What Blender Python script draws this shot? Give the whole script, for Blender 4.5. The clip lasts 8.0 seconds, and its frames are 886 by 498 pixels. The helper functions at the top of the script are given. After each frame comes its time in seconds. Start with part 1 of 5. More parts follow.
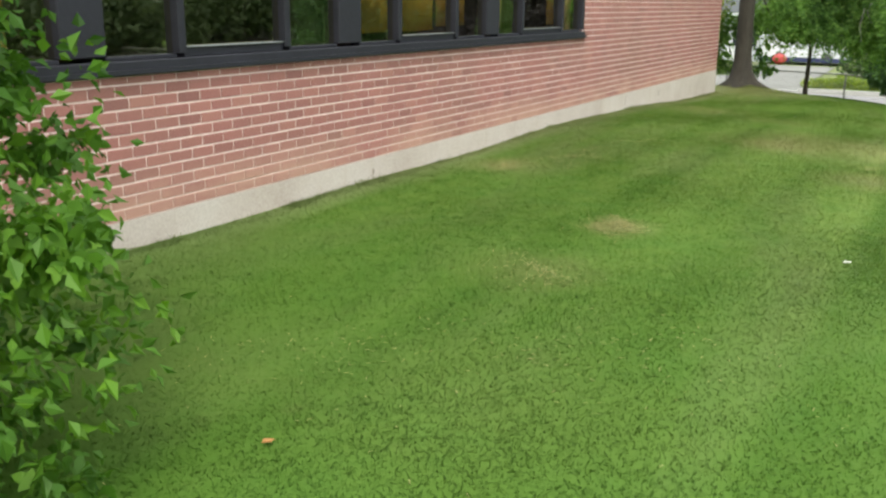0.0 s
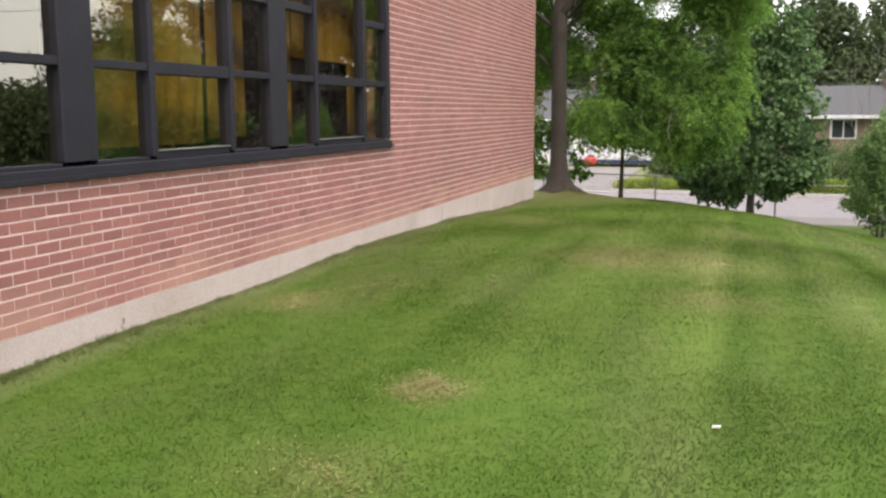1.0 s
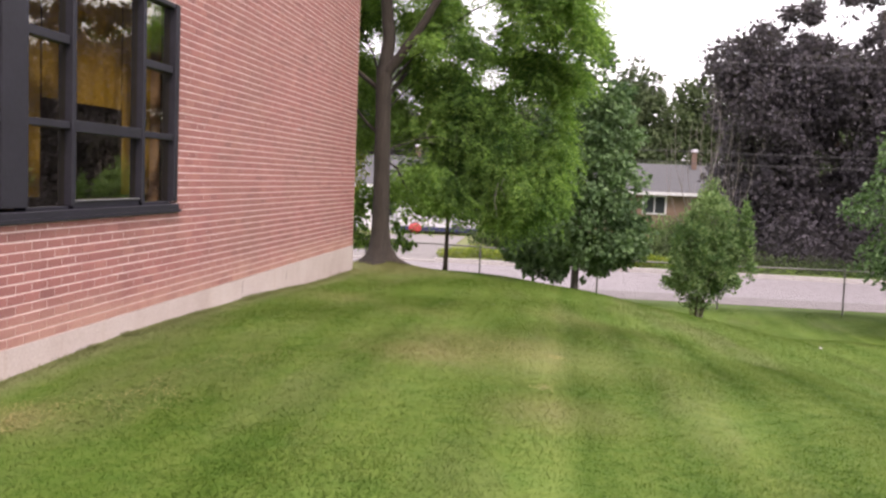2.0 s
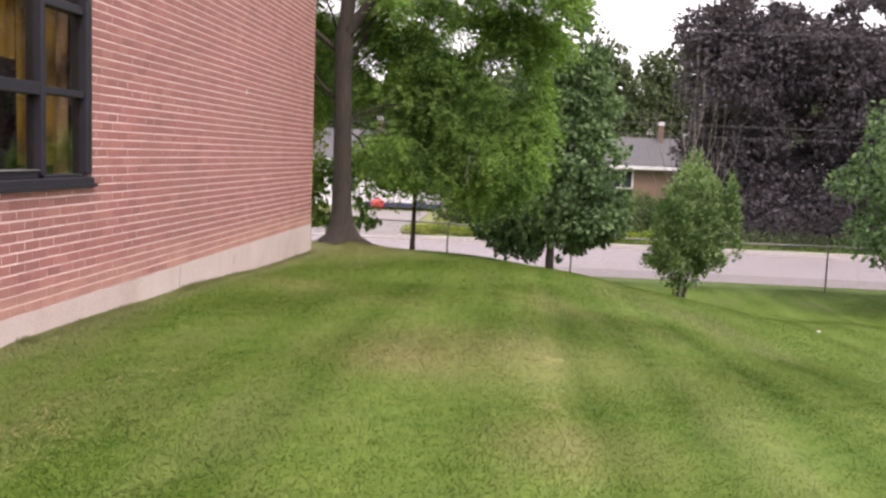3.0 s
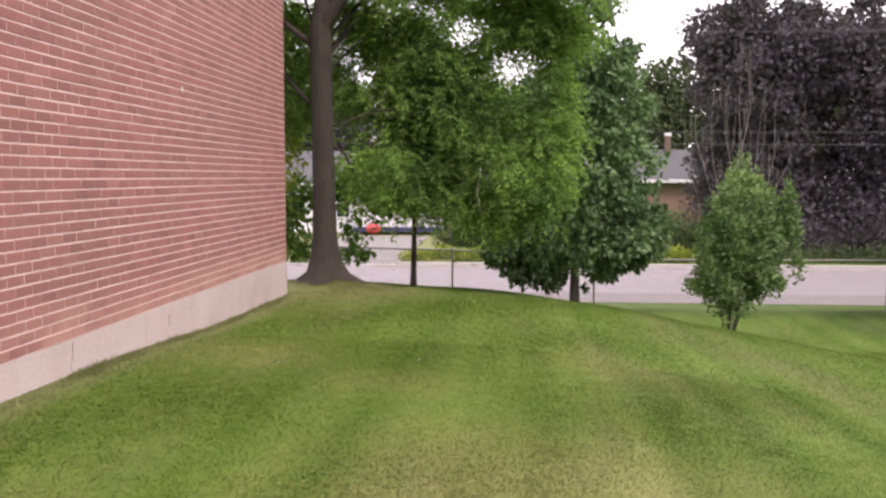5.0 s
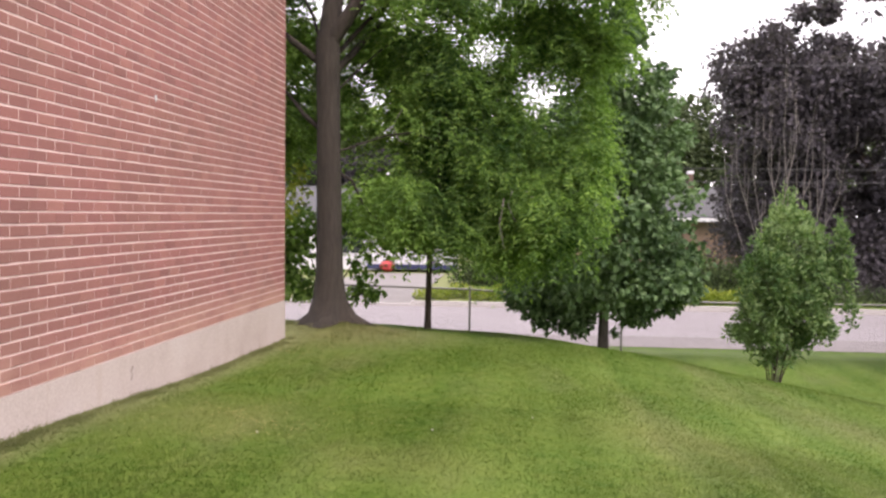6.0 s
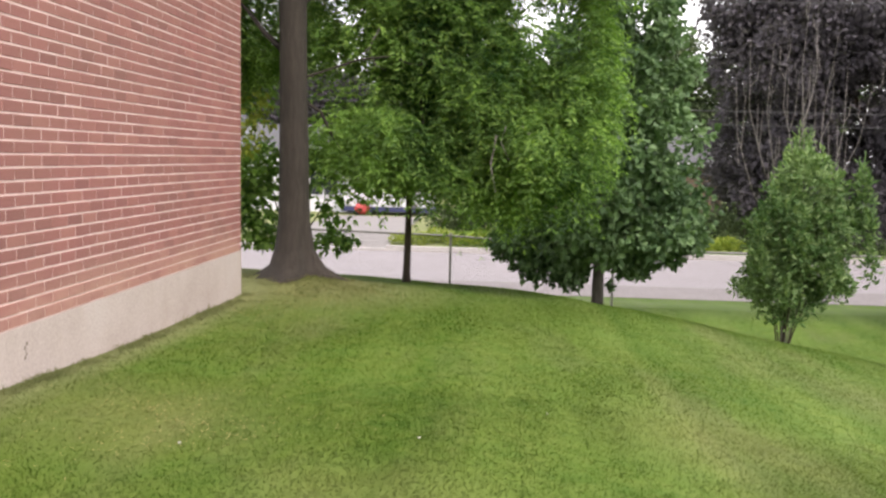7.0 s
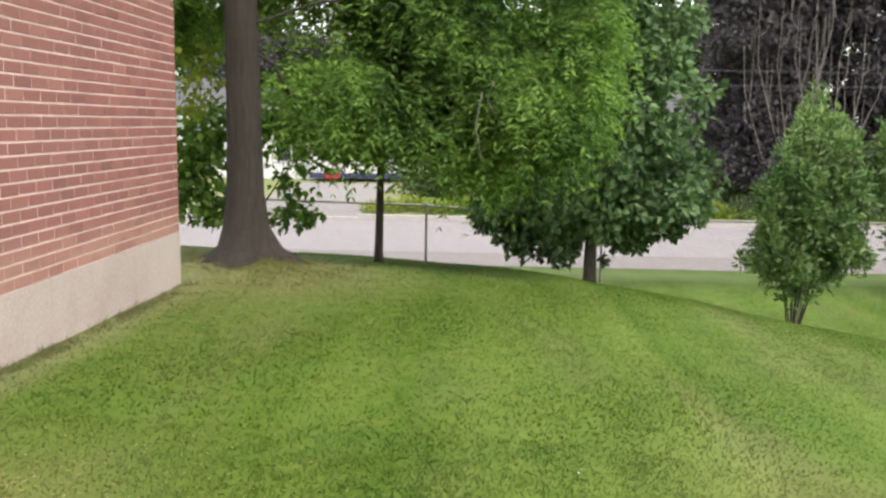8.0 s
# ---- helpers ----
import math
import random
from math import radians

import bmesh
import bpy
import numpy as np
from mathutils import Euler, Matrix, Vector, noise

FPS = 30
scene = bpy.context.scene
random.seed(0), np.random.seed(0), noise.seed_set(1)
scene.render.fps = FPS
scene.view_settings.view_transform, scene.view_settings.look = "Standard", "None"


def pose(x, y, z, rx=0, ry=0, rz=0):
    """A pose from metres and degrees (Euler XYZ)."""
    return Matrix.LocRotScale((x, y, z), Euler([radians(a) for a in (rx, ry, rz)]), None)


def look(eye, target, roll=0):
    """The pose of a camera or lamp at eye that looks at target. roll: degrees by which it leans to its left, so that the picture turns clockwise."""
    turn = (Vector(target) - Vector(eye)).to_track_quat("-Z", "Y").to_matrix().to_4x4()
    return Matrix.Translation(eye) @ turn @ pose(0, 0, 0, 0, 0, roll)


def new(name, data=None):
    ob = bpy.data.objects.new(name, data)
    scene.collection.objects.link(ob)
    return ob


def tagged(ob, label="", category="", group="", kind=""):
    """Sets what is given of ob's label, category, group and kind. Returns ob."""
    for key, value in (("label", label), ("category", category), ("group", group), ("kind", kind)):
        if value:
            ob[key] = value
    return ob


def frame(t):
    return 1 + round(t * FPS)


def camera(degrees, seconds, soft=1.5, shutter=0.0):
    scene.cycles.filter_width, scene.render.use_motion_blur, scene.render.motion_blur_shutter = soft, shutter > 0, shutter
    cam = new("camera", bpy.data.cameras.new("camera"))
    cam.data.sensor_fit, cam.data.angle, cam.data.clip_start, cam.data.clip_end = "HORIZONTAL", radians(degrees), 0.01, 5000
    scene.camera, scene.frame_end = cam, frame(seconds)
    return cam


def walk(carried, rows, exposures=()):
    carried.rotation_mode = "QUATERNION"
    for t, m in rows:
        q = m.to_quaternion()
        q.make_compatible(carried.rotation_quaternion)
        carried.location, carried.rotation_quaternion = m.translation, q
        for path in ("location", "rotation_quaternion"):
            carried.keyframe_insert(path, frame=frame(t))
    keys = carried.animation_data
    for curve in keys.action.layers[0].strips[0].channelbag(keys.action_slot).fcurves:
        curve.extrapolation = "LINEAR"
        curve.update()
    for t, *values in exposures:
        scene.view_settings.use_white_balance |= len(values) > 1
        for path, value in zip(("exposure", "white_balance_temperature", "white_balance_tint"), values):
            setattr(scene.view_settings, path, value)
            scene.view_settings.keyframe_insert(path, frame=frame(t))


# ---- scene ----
cam = camera(51.8, 8.0, 2.5)
PATH = [
    (0, (3.927, -17.952, 1.201), (3.002, -16.258, 0.677), 0.6),
    (0.2, (3.813, -17.620, 1.166), (2.882, -15.918, 0.678), -2.5),
    (0.3, (3.774, -17.467, 1.154), (2.842, -15.753, 0.719), -2.3),
    (0.4, (3.758, -17.331, 1.150), (2.833, -15.616, 0.704), -2.0),
    (0.5, (3.757, -17.212, 1.157), (2.840, -15.507, 0.656), -2.8),
    (0.7, (3.720, -16.979, 1.173), (2.869, -15.227, 0.722), -0.8),
    (0.8, (3.686, -16.860, 1.178), (2.902, -15.056, 0.815), -0.3),
    (0.9, (3.649, -16.738, 1.182), (2.971, -14.882, 0.871), 0.0),
    (1, (3.612, -16.612, 1.183), (3.003, -14.731, 0.884), -0.1),
    (1.2, (3.554, -16.348, 1.184), (2.959, -14.471, 0.830), -1.0),
    (1.3, (3.531, -16.211, 1.184), (2.952, -14.323, 0.862), -0.9),
    (1.5, (3.494, -15.931, 1.184), (2.941, -14.016, 1.017), -0.2),
    (1.7, (3.462, -15.650, 1.187), (2.997, -13.713, 1.001), 1.1),
    (1.8, (3.448, -15.510, 1.190), (3.064, -13.556, 1.010), 1.8),
    (2, (3.424, -15.237, 1.196), (3.181, -13.258, 1.042), 2.3),
    (2.2, (3.402, -14.972, 1.200), (3.242, -12.986, 1.025), 3.1),
    (3.3, (3.055, -13.453, 1.093), (2.898, -11.470, 0.889), 1.2),
    (3.5, (3.006, -13.182, 1.076), (2.858, -11.195, 0.901), -0.1),
    (3.8, (2.968, -12.791, 1.065), (2.737, -10.806, 0.983), -0.3),
    (4, (2.951, -12.545, 1.061), (2.675, -10.569, 0.930), -0.0),
    (4.2, (2.927, -12.308, 1.054), (2.718, -10.322, 0.947), 0.9),
    (4.5, (2.883, -11.905, 1.048), (2.691, -9.921, 0.885), 2.5),
    (4.7, (2.852, -11.571, 1.053), (2.657, -9.587, 0.895), 0.8),
    (5.8, (2.683, -9.940, 0.934), (2.582, -7.949, 0.772), 0.4),
    (5.9, (2.676, -9.860, 0.944), (2.542, -7.866, 0.852), 0.9),
    (6, (2.667, -9.775, 0.955), (2.478, -7.786, 0.880), 0.6),
    (6.2, (2.630, -9.540, 0.942), (2.448, -7.554, 0.793), 0.5),
    (6.3, (2.605, -9.398, 0.930), (2.433, -7.410, 0.783), 0.9),
    (6.5, (2.555, -9.093, 0.915), (2.410, -7.104, 0.758), 1.9),
    (6.8, (2.495, -8.651, 0.914), (2.379, -6.664, 0.718), 1.2),
    (7, (2.458, -8.372, 0.912), (2.326, -6.386, 0.712), 1.3),
    (7.2, (2.416, -8.104, 0.898), (2.243, -6.123, 0.683), 1.7),
    (7.5, (2.358, -7.705, 0.877), (2.202, -5.722, 0.667), 2.1),
    (7.8, (2.327, -7.292, 0.877), (2.228, -5.313, 0.609), 0.6),
    (8, (2.316, -7.012, 0.877), (2.246, -5.032, 0.602), 0.9),
]
walk(cam, [(t, look(eye, target, roll)) for t, eye, target, roll in PATH], [(0.0, 1.16, 6800, -4), (0.5, 0.92, 6800, -6), (1.0, 1.08, 7000, 14), (1.5, 1.14, 7050, 24), (3.5, 1.12, 7100, 26), (4.5, 1.05, 7100, 27),
      (6.0, 1.16, 7000, 24), (7.0, 1.2, 7000, 16), (8.0, 1.22, 7000, 11)])

# ---- light ----
SUN_DIR = (0.35, -0.55, 0.95)          # towards the light
world = bpy.data.worlds.new("sky")
scene.world = world
world.use_nodes = True
wn, wl = world.node_tree.nodes, world.node_tree.links
sky = wn.new("ShaderNodeTexSky")
sky.sky_type = "NISHITA"
sky.sun_disc = False
sky.sun_elevation = radians(52)
sky.sun_rotation = radians(148)
sky.dust_density, sky.air_density, sky.ozone_density = 4.0, 1.0, 1.0
haze = wn.new("ShaderNodeMix")
haze.data_type = "RGBA"
haze.inputs["Factor"].default_value = 0.72
haze.inputs["B"].default_value = (9.6, 9.9, 10.4, 1)      # even cloud cover
wl.new(sky.outputs["Color"], haze.inputs["A"])
wl.new(haze.outputs["Result"], wn["Background"].inputs["Color"])
wn["Background"].inputs["Strength"].default_value = 0.115
sun = new("sun", bpy.data.lights.new("sun", "SUN"))
sun.data.energy, sun.data.angle, sun.data.color = 1.3, radians(14), (1.0, 0.96, 0.9)
sun.matrix_world = look(SUN_DIR, (0, 0, 0))


# ---- materials ----
def mat(name, rough=0.8, metal=0.0):
    m = bpy.data.materials.new(name)
    m.use_nodes = True
    b = m.node_tree.nodes["Principled BSDF"]
    b.inputs["Roughness"].default_value = rough
    b.inputs["Metallic"].default_value = metal
    return m, m.node_tree.nodes, m.node_tree.links, b


def coords(nodes, links, scale=(1, 1, 1)):
    g = nodes.new("ShaderNodeNewGeometry")
    mp = nodes.new("ShaderNodeMapping")
    mp.inputs["Scale"].default_value = scale
    links.new(g.outputs["Position"], mp.inputs["Vector"])
    return mp.outputs["Vector"]


def noise_tex(nodes, links, vec, scale, detail=4.0, rough=0.6):
    n = nodes.new("ShaderNodeTexNoise")
    n.inputs["Scale"].default_value = scale
    n.inputs["Detail"].default_value = detail
    n.inputs["Roughness"].default_value = rough
    links.new(vec, n.inputs["Vector"])
    return n.outputs["Fac"]


def ramp(nodes, links, fac, stops):
    r = nodes.new("ShaderNodeValToRGB")
    el = r.color_ramp.elements
    (el[0].position, c0), (el[1].position, c1) = stops[0], stops[-1]
    el[0].color, el[1].color = (*c0, 1), (*c1, 1)
    for p, c in stops[1:-1]:
        el.new(p).color = (*c, 1)
    links.new(fac, r.inputs["Fac"])
    return r.outputs["Color"]


def mix(nodes, links, fac, a, b, mode="MIX"):
    m = nodes.new("ShaderNodeMix")
    m.data_type, m.blend_type = "RGBA", mode
    for key, v in (("Factor", fac), ("A", a), ("B", b)):
        if isinstance(v, (int, float)):
            m.inputs[key].default_value = v
        elif isinstance(v, tuple):
            m.inputs[key].default_value = (*v, 1)
        else:
            links.new(v, m.inputs[key])
    return m.outputs["Result"]


def math_node(nodes, links, op, a, b=0.5, clamp=False):
    m = nodes.new("ShaderNodeMath")
    m.operation, m.use_clamp = op, clamp
    for i, v in enumerate((a, b)):
        if isinstance(v, (int, float)):
            m.inputs[i].default_value = v
        else:
            links.new(v, m.inputs[i])
    return m.outputs[0]


def bump(nodes, links, b, height, strength=0.3, dist=0.01):
    n = nodes.new("ShaderNodeBump")
    n.inputs["Strength"].default_value = strength
    n.inputs["Distance"].default_value = dist
    links.new(height, n.inputs["Height"])
    links.new(n.outputs["Normal"], b.inputs["Normal"])


def plain(name, col, rough=0.7, metal=0.0, var=0.18, scale=6.0, bump_d=0.0):
    """A surface of one colour with blotches at two scales."""
    m, n, l, b = mat(name, rough, metal)
    v = coords(n, l)
    f1 = noise_tex(n, l, v, scale, 5)
    f2 = noise_tex(n, l, v, scale * 9, 3)
    dark, light = tuple(c * (1 - var) for c in col), tuple(min(1, c * (1 + var)) for c in col)
    c1 = ramp(n, l, f1, [(0.3, dark), (0.7, light)])
    c2 = mix(n, l, 0.35, c1, ramp(n, l, f2, [(0.35, dark), (0.65, light)]))
    l.new(c2, b.inputs["Base Color"])
    if bump_d:
        bump(n, l, b, f2, 0.5, bump_d)
    return m


def lime_bloom(n, l, col, tone):
    """Pale, rusty bloom that the damp leaves on the lowest courses, in uneven patches."""
    sep = n.new("ShaderNodeSeparateXYZ")
    l.new(n.new("ShaderNodeNewGeometry").outputs["Position"], sep.inputs["Vector"])
    low = math_node(n, l, "MULTIPLY", math_node(n, l, "SUBTRACT", 0.30, sep.outputs["Z"]), 4.2, True)
    patches = noise_tex(n, l, coords(n, l, (1, 1, 2.2)), 1.2, 5, 0.65)
    f = math_node(n, l, "MULTIPLY", low, ramp(n, l, patches, [(0.34, (0, 0, 0)), (0.56, (1, 1, 1))]))
    return mix(n, l, math_node(n, l, "MULTIPLY", f, 0.68), col, tone)


def brick_material(name, island):
    m, n, l, b = mat(name, 0.88)
    v = coords(n, l)
    if island:
        rnd = n.new("ShaderNodeNewGeometry").outputs["Random Per Island"]
    else:
        rnd = n.new("ShaderNodeObjectInfo").outputs["Random"]
    col = ramp(n, l, rnd, [(0.0, (0.200, 0.080, 0.074)), (0.12, (0.265, 0.102, 0.094)), (0.5, (0.310, 0.120, 0.110)), (0.85, (0.340, 0.135, 0.120)), (1.0, (0.39, 0.172, 0.145))])
    grain = noise_tex(n, l, v, 90, 4)
    col = mix(n, l, 0.35, col, ramp(n, l, grain, [(0.3, (0.195, 0.078, 0.078)), (0.7, (0.37, 0.17, 0.16))]))
    patch = noise_tex(n, l, coords(n, l, (1, 0.7, 1.2)), 0.9, 4)
    col = mix(n, l, ramp(n, l, patch, [(0.42, (0, 0, 0)), (0.7, (0.55, 0.55, 0.55))]), col, (0.225, 0.118, 0.096))
    soot = noise_tex(n, l, coords(n, l, (1, 2.6, 0.35)), 0.8, 4)
    col = mix(n, l, ramp(n, l, soot, [(0.55, (0, 0, 0)), (0.75, (0.32, 0.32, 0.32))]), col, (0.170, 0.076, 0.070))
    col = lime_bloom(n, l, col, (0.44, 0.255, 0.205))
    l.new(col, b.inputs["Base Color"])
    bump(n, l, b, grain, 0.6, 0.004)
    return m


M_BRICK, M_BRICK_I = brick_material("brick_face", False), brick_material("brick_field", True)


def mortar_material():
    m, n, l, b = mat("mortar", 0.95)
    v = coords(n, l)
    f1, f2 = noise_tex(n, l, v, 1.4, 5), noise_tex(n, l, v, 45, 3)
    col = ramp(n, l, f1, [(0.3, (0.60, 0.435, 0.41)), (0.7, (0.74, 0.56, 0.535))])
    col = mix(n, l, 0.35, col, ramp(n, l, f2, [(0.35, (0.52, 0.38, 0.36)), (0.65, (0.80, 0.61, 0.59))]))
    l.new(lime_bloom(n, l, col, (0.56, 0.385, 0.33)), b.inputs["Base Color"])
    bump(n, l, b, f2, 0.5, 0.003)
    return m


M_MORTAR = mortar_material()


def concrete_material():
    m, n, l, b = mat("concrete", 0.9)
    v = coords(n, l)
    f1, f2 = noise_tex(n, l, v, 1.1, 6), noise_tex(n, l, v, 60, 3)
    col = ramp(n, l, f1, [(0.3, (0.36, 0.28, 0.255)), (0.52, (0.46, 0.38, 0.365)), (0.75, (0.52, 0.455, 0.45))])
    col = mix(n, l, 0.25, col, ramp(n, l, f2, [(0.3, (0.32, 0.28, 0.24)), (0.7, (0.68, 0.64, 0.59))]))
    run = noise_tex(n, l, coords(n, l, (1, 7, 0.6)), 1.0, 5)
    col = mix(n, l, ramp(n, l, run, [(0.56, (0, 0, 0)), (0.72, (0.4, 0.4, 0.4))]), col, (0.36, 0.27, 0.2))
    l.new(col, b.inputs["Base Color"])
    bump(n, l, b, f2, 0.4, 0.004)
    return m


M_CONC = concrete_material()
M_CRACK = plain("crack_dirt", (0.22, 0.18, 0.155), 0.95)
M_FRAME = plain("bronze_paint", (0.016, 0.015, 0.023), 0.55, 0.0, 0.3, 3)
M_FRAME.node_tree.nodes["Principled BSDF"].inputs["Specular IOR Level"].default_value = 0.3
M_FRAME_EDGE = plain("bright_bead", (0.28, 0.28, 0.29), 0.35, 0.6, 0.1, 8)


def glass_material():
    """Bronze-tinted window glass: a mirror by Fresnel over a tinted see-through pane."""
    m, n, l, b = mat("tinted_glass")
    n.remove(b)
    out = n["Material Output"]
    tr, gl, mx, fr = n.new("ShaderNodeBsdfTransparent"), n.new("ShaderNodeBsdfGlossy"), n.new("ShaderNodeMixShader"), n.new("ShaderNodeFresnel")
    tr.inputs["Color"].default_value = (0.80, 0.70, 0.38, 1)
    gl.inputs["Color"].default_value = (0.98, 0.96, 0.84, 1)
    gl.inputs["Roughness"].default_value = 0.012
    fr.inputs["IOR"].default_value = 3.6
    l.new(fr.outputs[0], mx.inputs["Fac"])
    l.new(tr.outputs[0], mx.inputs[1])
    l.new(gl.outputs[0], mx.inputs[2])
    l.new(mx.outputs[0], out.inputs["Surface"])
    return m


M_GLASS = glass_material()
M_CURTAIN = plain("ochre_curtain", (0.62, 0.45, 0.11), 0.9, 0, 0.12, 3)
# wall and ceiling colour darkened to stand in for the room's dimness
M_ROOM = plain("dim_room_paint", (0.13, 0.10, 0.055), 0.9, 0, 0.08, 1)
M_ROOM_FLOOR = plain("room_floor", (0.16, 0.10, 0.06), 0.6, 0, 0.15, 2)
M_DESK = plain("desk_wood", (0.22, 0.10, 0.045), 0.5, 0, 0.2, 4)


def leaf_material(name, dark, mid, light, trans=0.35):
    m, n, l, b = mat(name, 0.5)
    g = n.new("ShaderNodeNewGeometry")
    v = coords(n, l)
    col = ramp(n, l, g.outputs["Random Per Island"], [(0.0, dark), (0.5, mid), (1.0, light)])
    f = noise_tex(n, l, v, 0.9, 3)
    col = mix(n, l, 0.5, col, ramp(n, l, f, [(0.3, dark), (0.7, light)]))
    l.new(col, b.inputs["Base Color"])
    b.inputs["Specular IOR Level"].default_value = 0.22
    t = n.new("ShaderNodeBsdfTranslucent")
    warm = mix(n, l, 1.0, col, (1.06, 1.16, 0.66), "MULTIPLY")
    l.new(warm, t.inputs["Color"])
    mx = n.new("ShaderNodeMixShader")
    mx.inputs["Fac"].default_value = trans
    l.new(b.outputs[0], mx.inputs[1])
    l.new(t.outputs[0], mx.inputs[2])
    l.new(mx.outputs[0], n["Material Output"].inputs["Surface"])
    return m


M_LOCUST = leaf_material("locust_leaf", (0.024, 0.070, 0.023), (0.080, 0.184, 0.046), (0.350, 0.550, 0.130), 0.47)
M_MAPLE = leaf_material("maple_leaf", (0.015, 0.045, 0.020), (0.043, 0.100, 0.037), (0.205, 0.320, 0.145), 0.26)
M_SHRUB = leaf_material("shrub_leaf", (0.028, 0.078, 0.026), (0.080, 0.182, 0.053), (0.35, 0.47, 0.22), 0.35)
M_BUSH = leaf_material("bush_leaf", (0.014, 0.050, 0.010), (0.038, 0.115, 0.018), (0.17, 0.32, 0.034), 0.4)
M_PURPLE = leaf_material("purple_leaf", (0.047, 0.042, 0.049), (0.072, 0.065, 0.077), (0.125, 0.113, 0.138), 0.3)
M_FAR = leaf_material("far_leaf", (0.030, 0.052, 0.022), (0.056, 0.085, 0.036), (0.110, 0.145, 0.066), 0.2)
M_YELLOW = leaf_material("yellow_leaf", (0.10, 0.17, 0.025), (0.19, 0.28, 0.045), (0.40, 0.43, 0.08), 0.4)


def bark_material(name, a, c):
    m, n, l, b = mat(name, 0.92)
    f = noise_tex(n, l, coords(n, l, (1, 1, 0.16)), 28, 6, 0.7)
    f2 = noise_tex(n, l, coords(n, l), 2.2, 3)
    col = mix(n, l, 0.4, ramp(n, l, f, [(0.32, a), (0.68, c)]), ramp(n, l, f2, [(0.3, a), (0.7, c)]))
    l.new(col, b.inputs["Base Color"])
    bump(n, l, b, f, 1.0, 0.03)
    return m


M_BARK = bark_material("ridged_bark", (0.017, 0.0135, 0.011), (0.056, 0.045, 0.037))
M_BARK_D = bark_material("young_bark", (0.03, 0.022, 0.018), (0.09, 0.066, 0.052))
M_BARK_G = bark_material("grey_bark", (0.055, 0.046, 0.042), (0.15, 0.13, 0.115))
M_DEAD = bark_material("dead_wood", (0.14, 0.125, 0.12), (0.30, 0.27, 0.265))


# distance from the wall and how far the mower laid the grass over (0: dark lie, 1: pale lie)
STRIPES = ((0.0, 0.45), (0.9, 0.5), (1.45, 0.35), (1.75, 0.62), (2.0, 0.10), (2.2, 0.55), (2.5, 0.72), (2.95, 0.42), (3.2, 0.6), (3.46, 1.0),
           (3.63, 0.12), (3.9, 0.5), (4.2, 0.2), (4.55, 0.9), (4.95, 0.15), (5.4, 0.8), (5.8, 0.2), (6.3, 0.75), (6.8, 0.3))
# thin, scorched places in the turf: x, y, radius, strength
SCORCHED = ((2.2, -12.5, 0.26, 0.8), (2.1, -13.6, 0.42, 0.45), (0.62, -10.8, 0.40, 0.6), (0.8, -4.4, 0.75, 0.28), (2.0, -5.3, 0.55, 0.25),
            (3.7, -3.8, 0.9, 0.25), (3.0, -7.4, 1.4, 0.42), (2.4, -8.0, 0.6, 0.45), (1.3, -15.6, 0.8, 0.25), (3.5, -9.6, 0.6, 0.4), (2.6, -15.2, 0.7, 0.2))


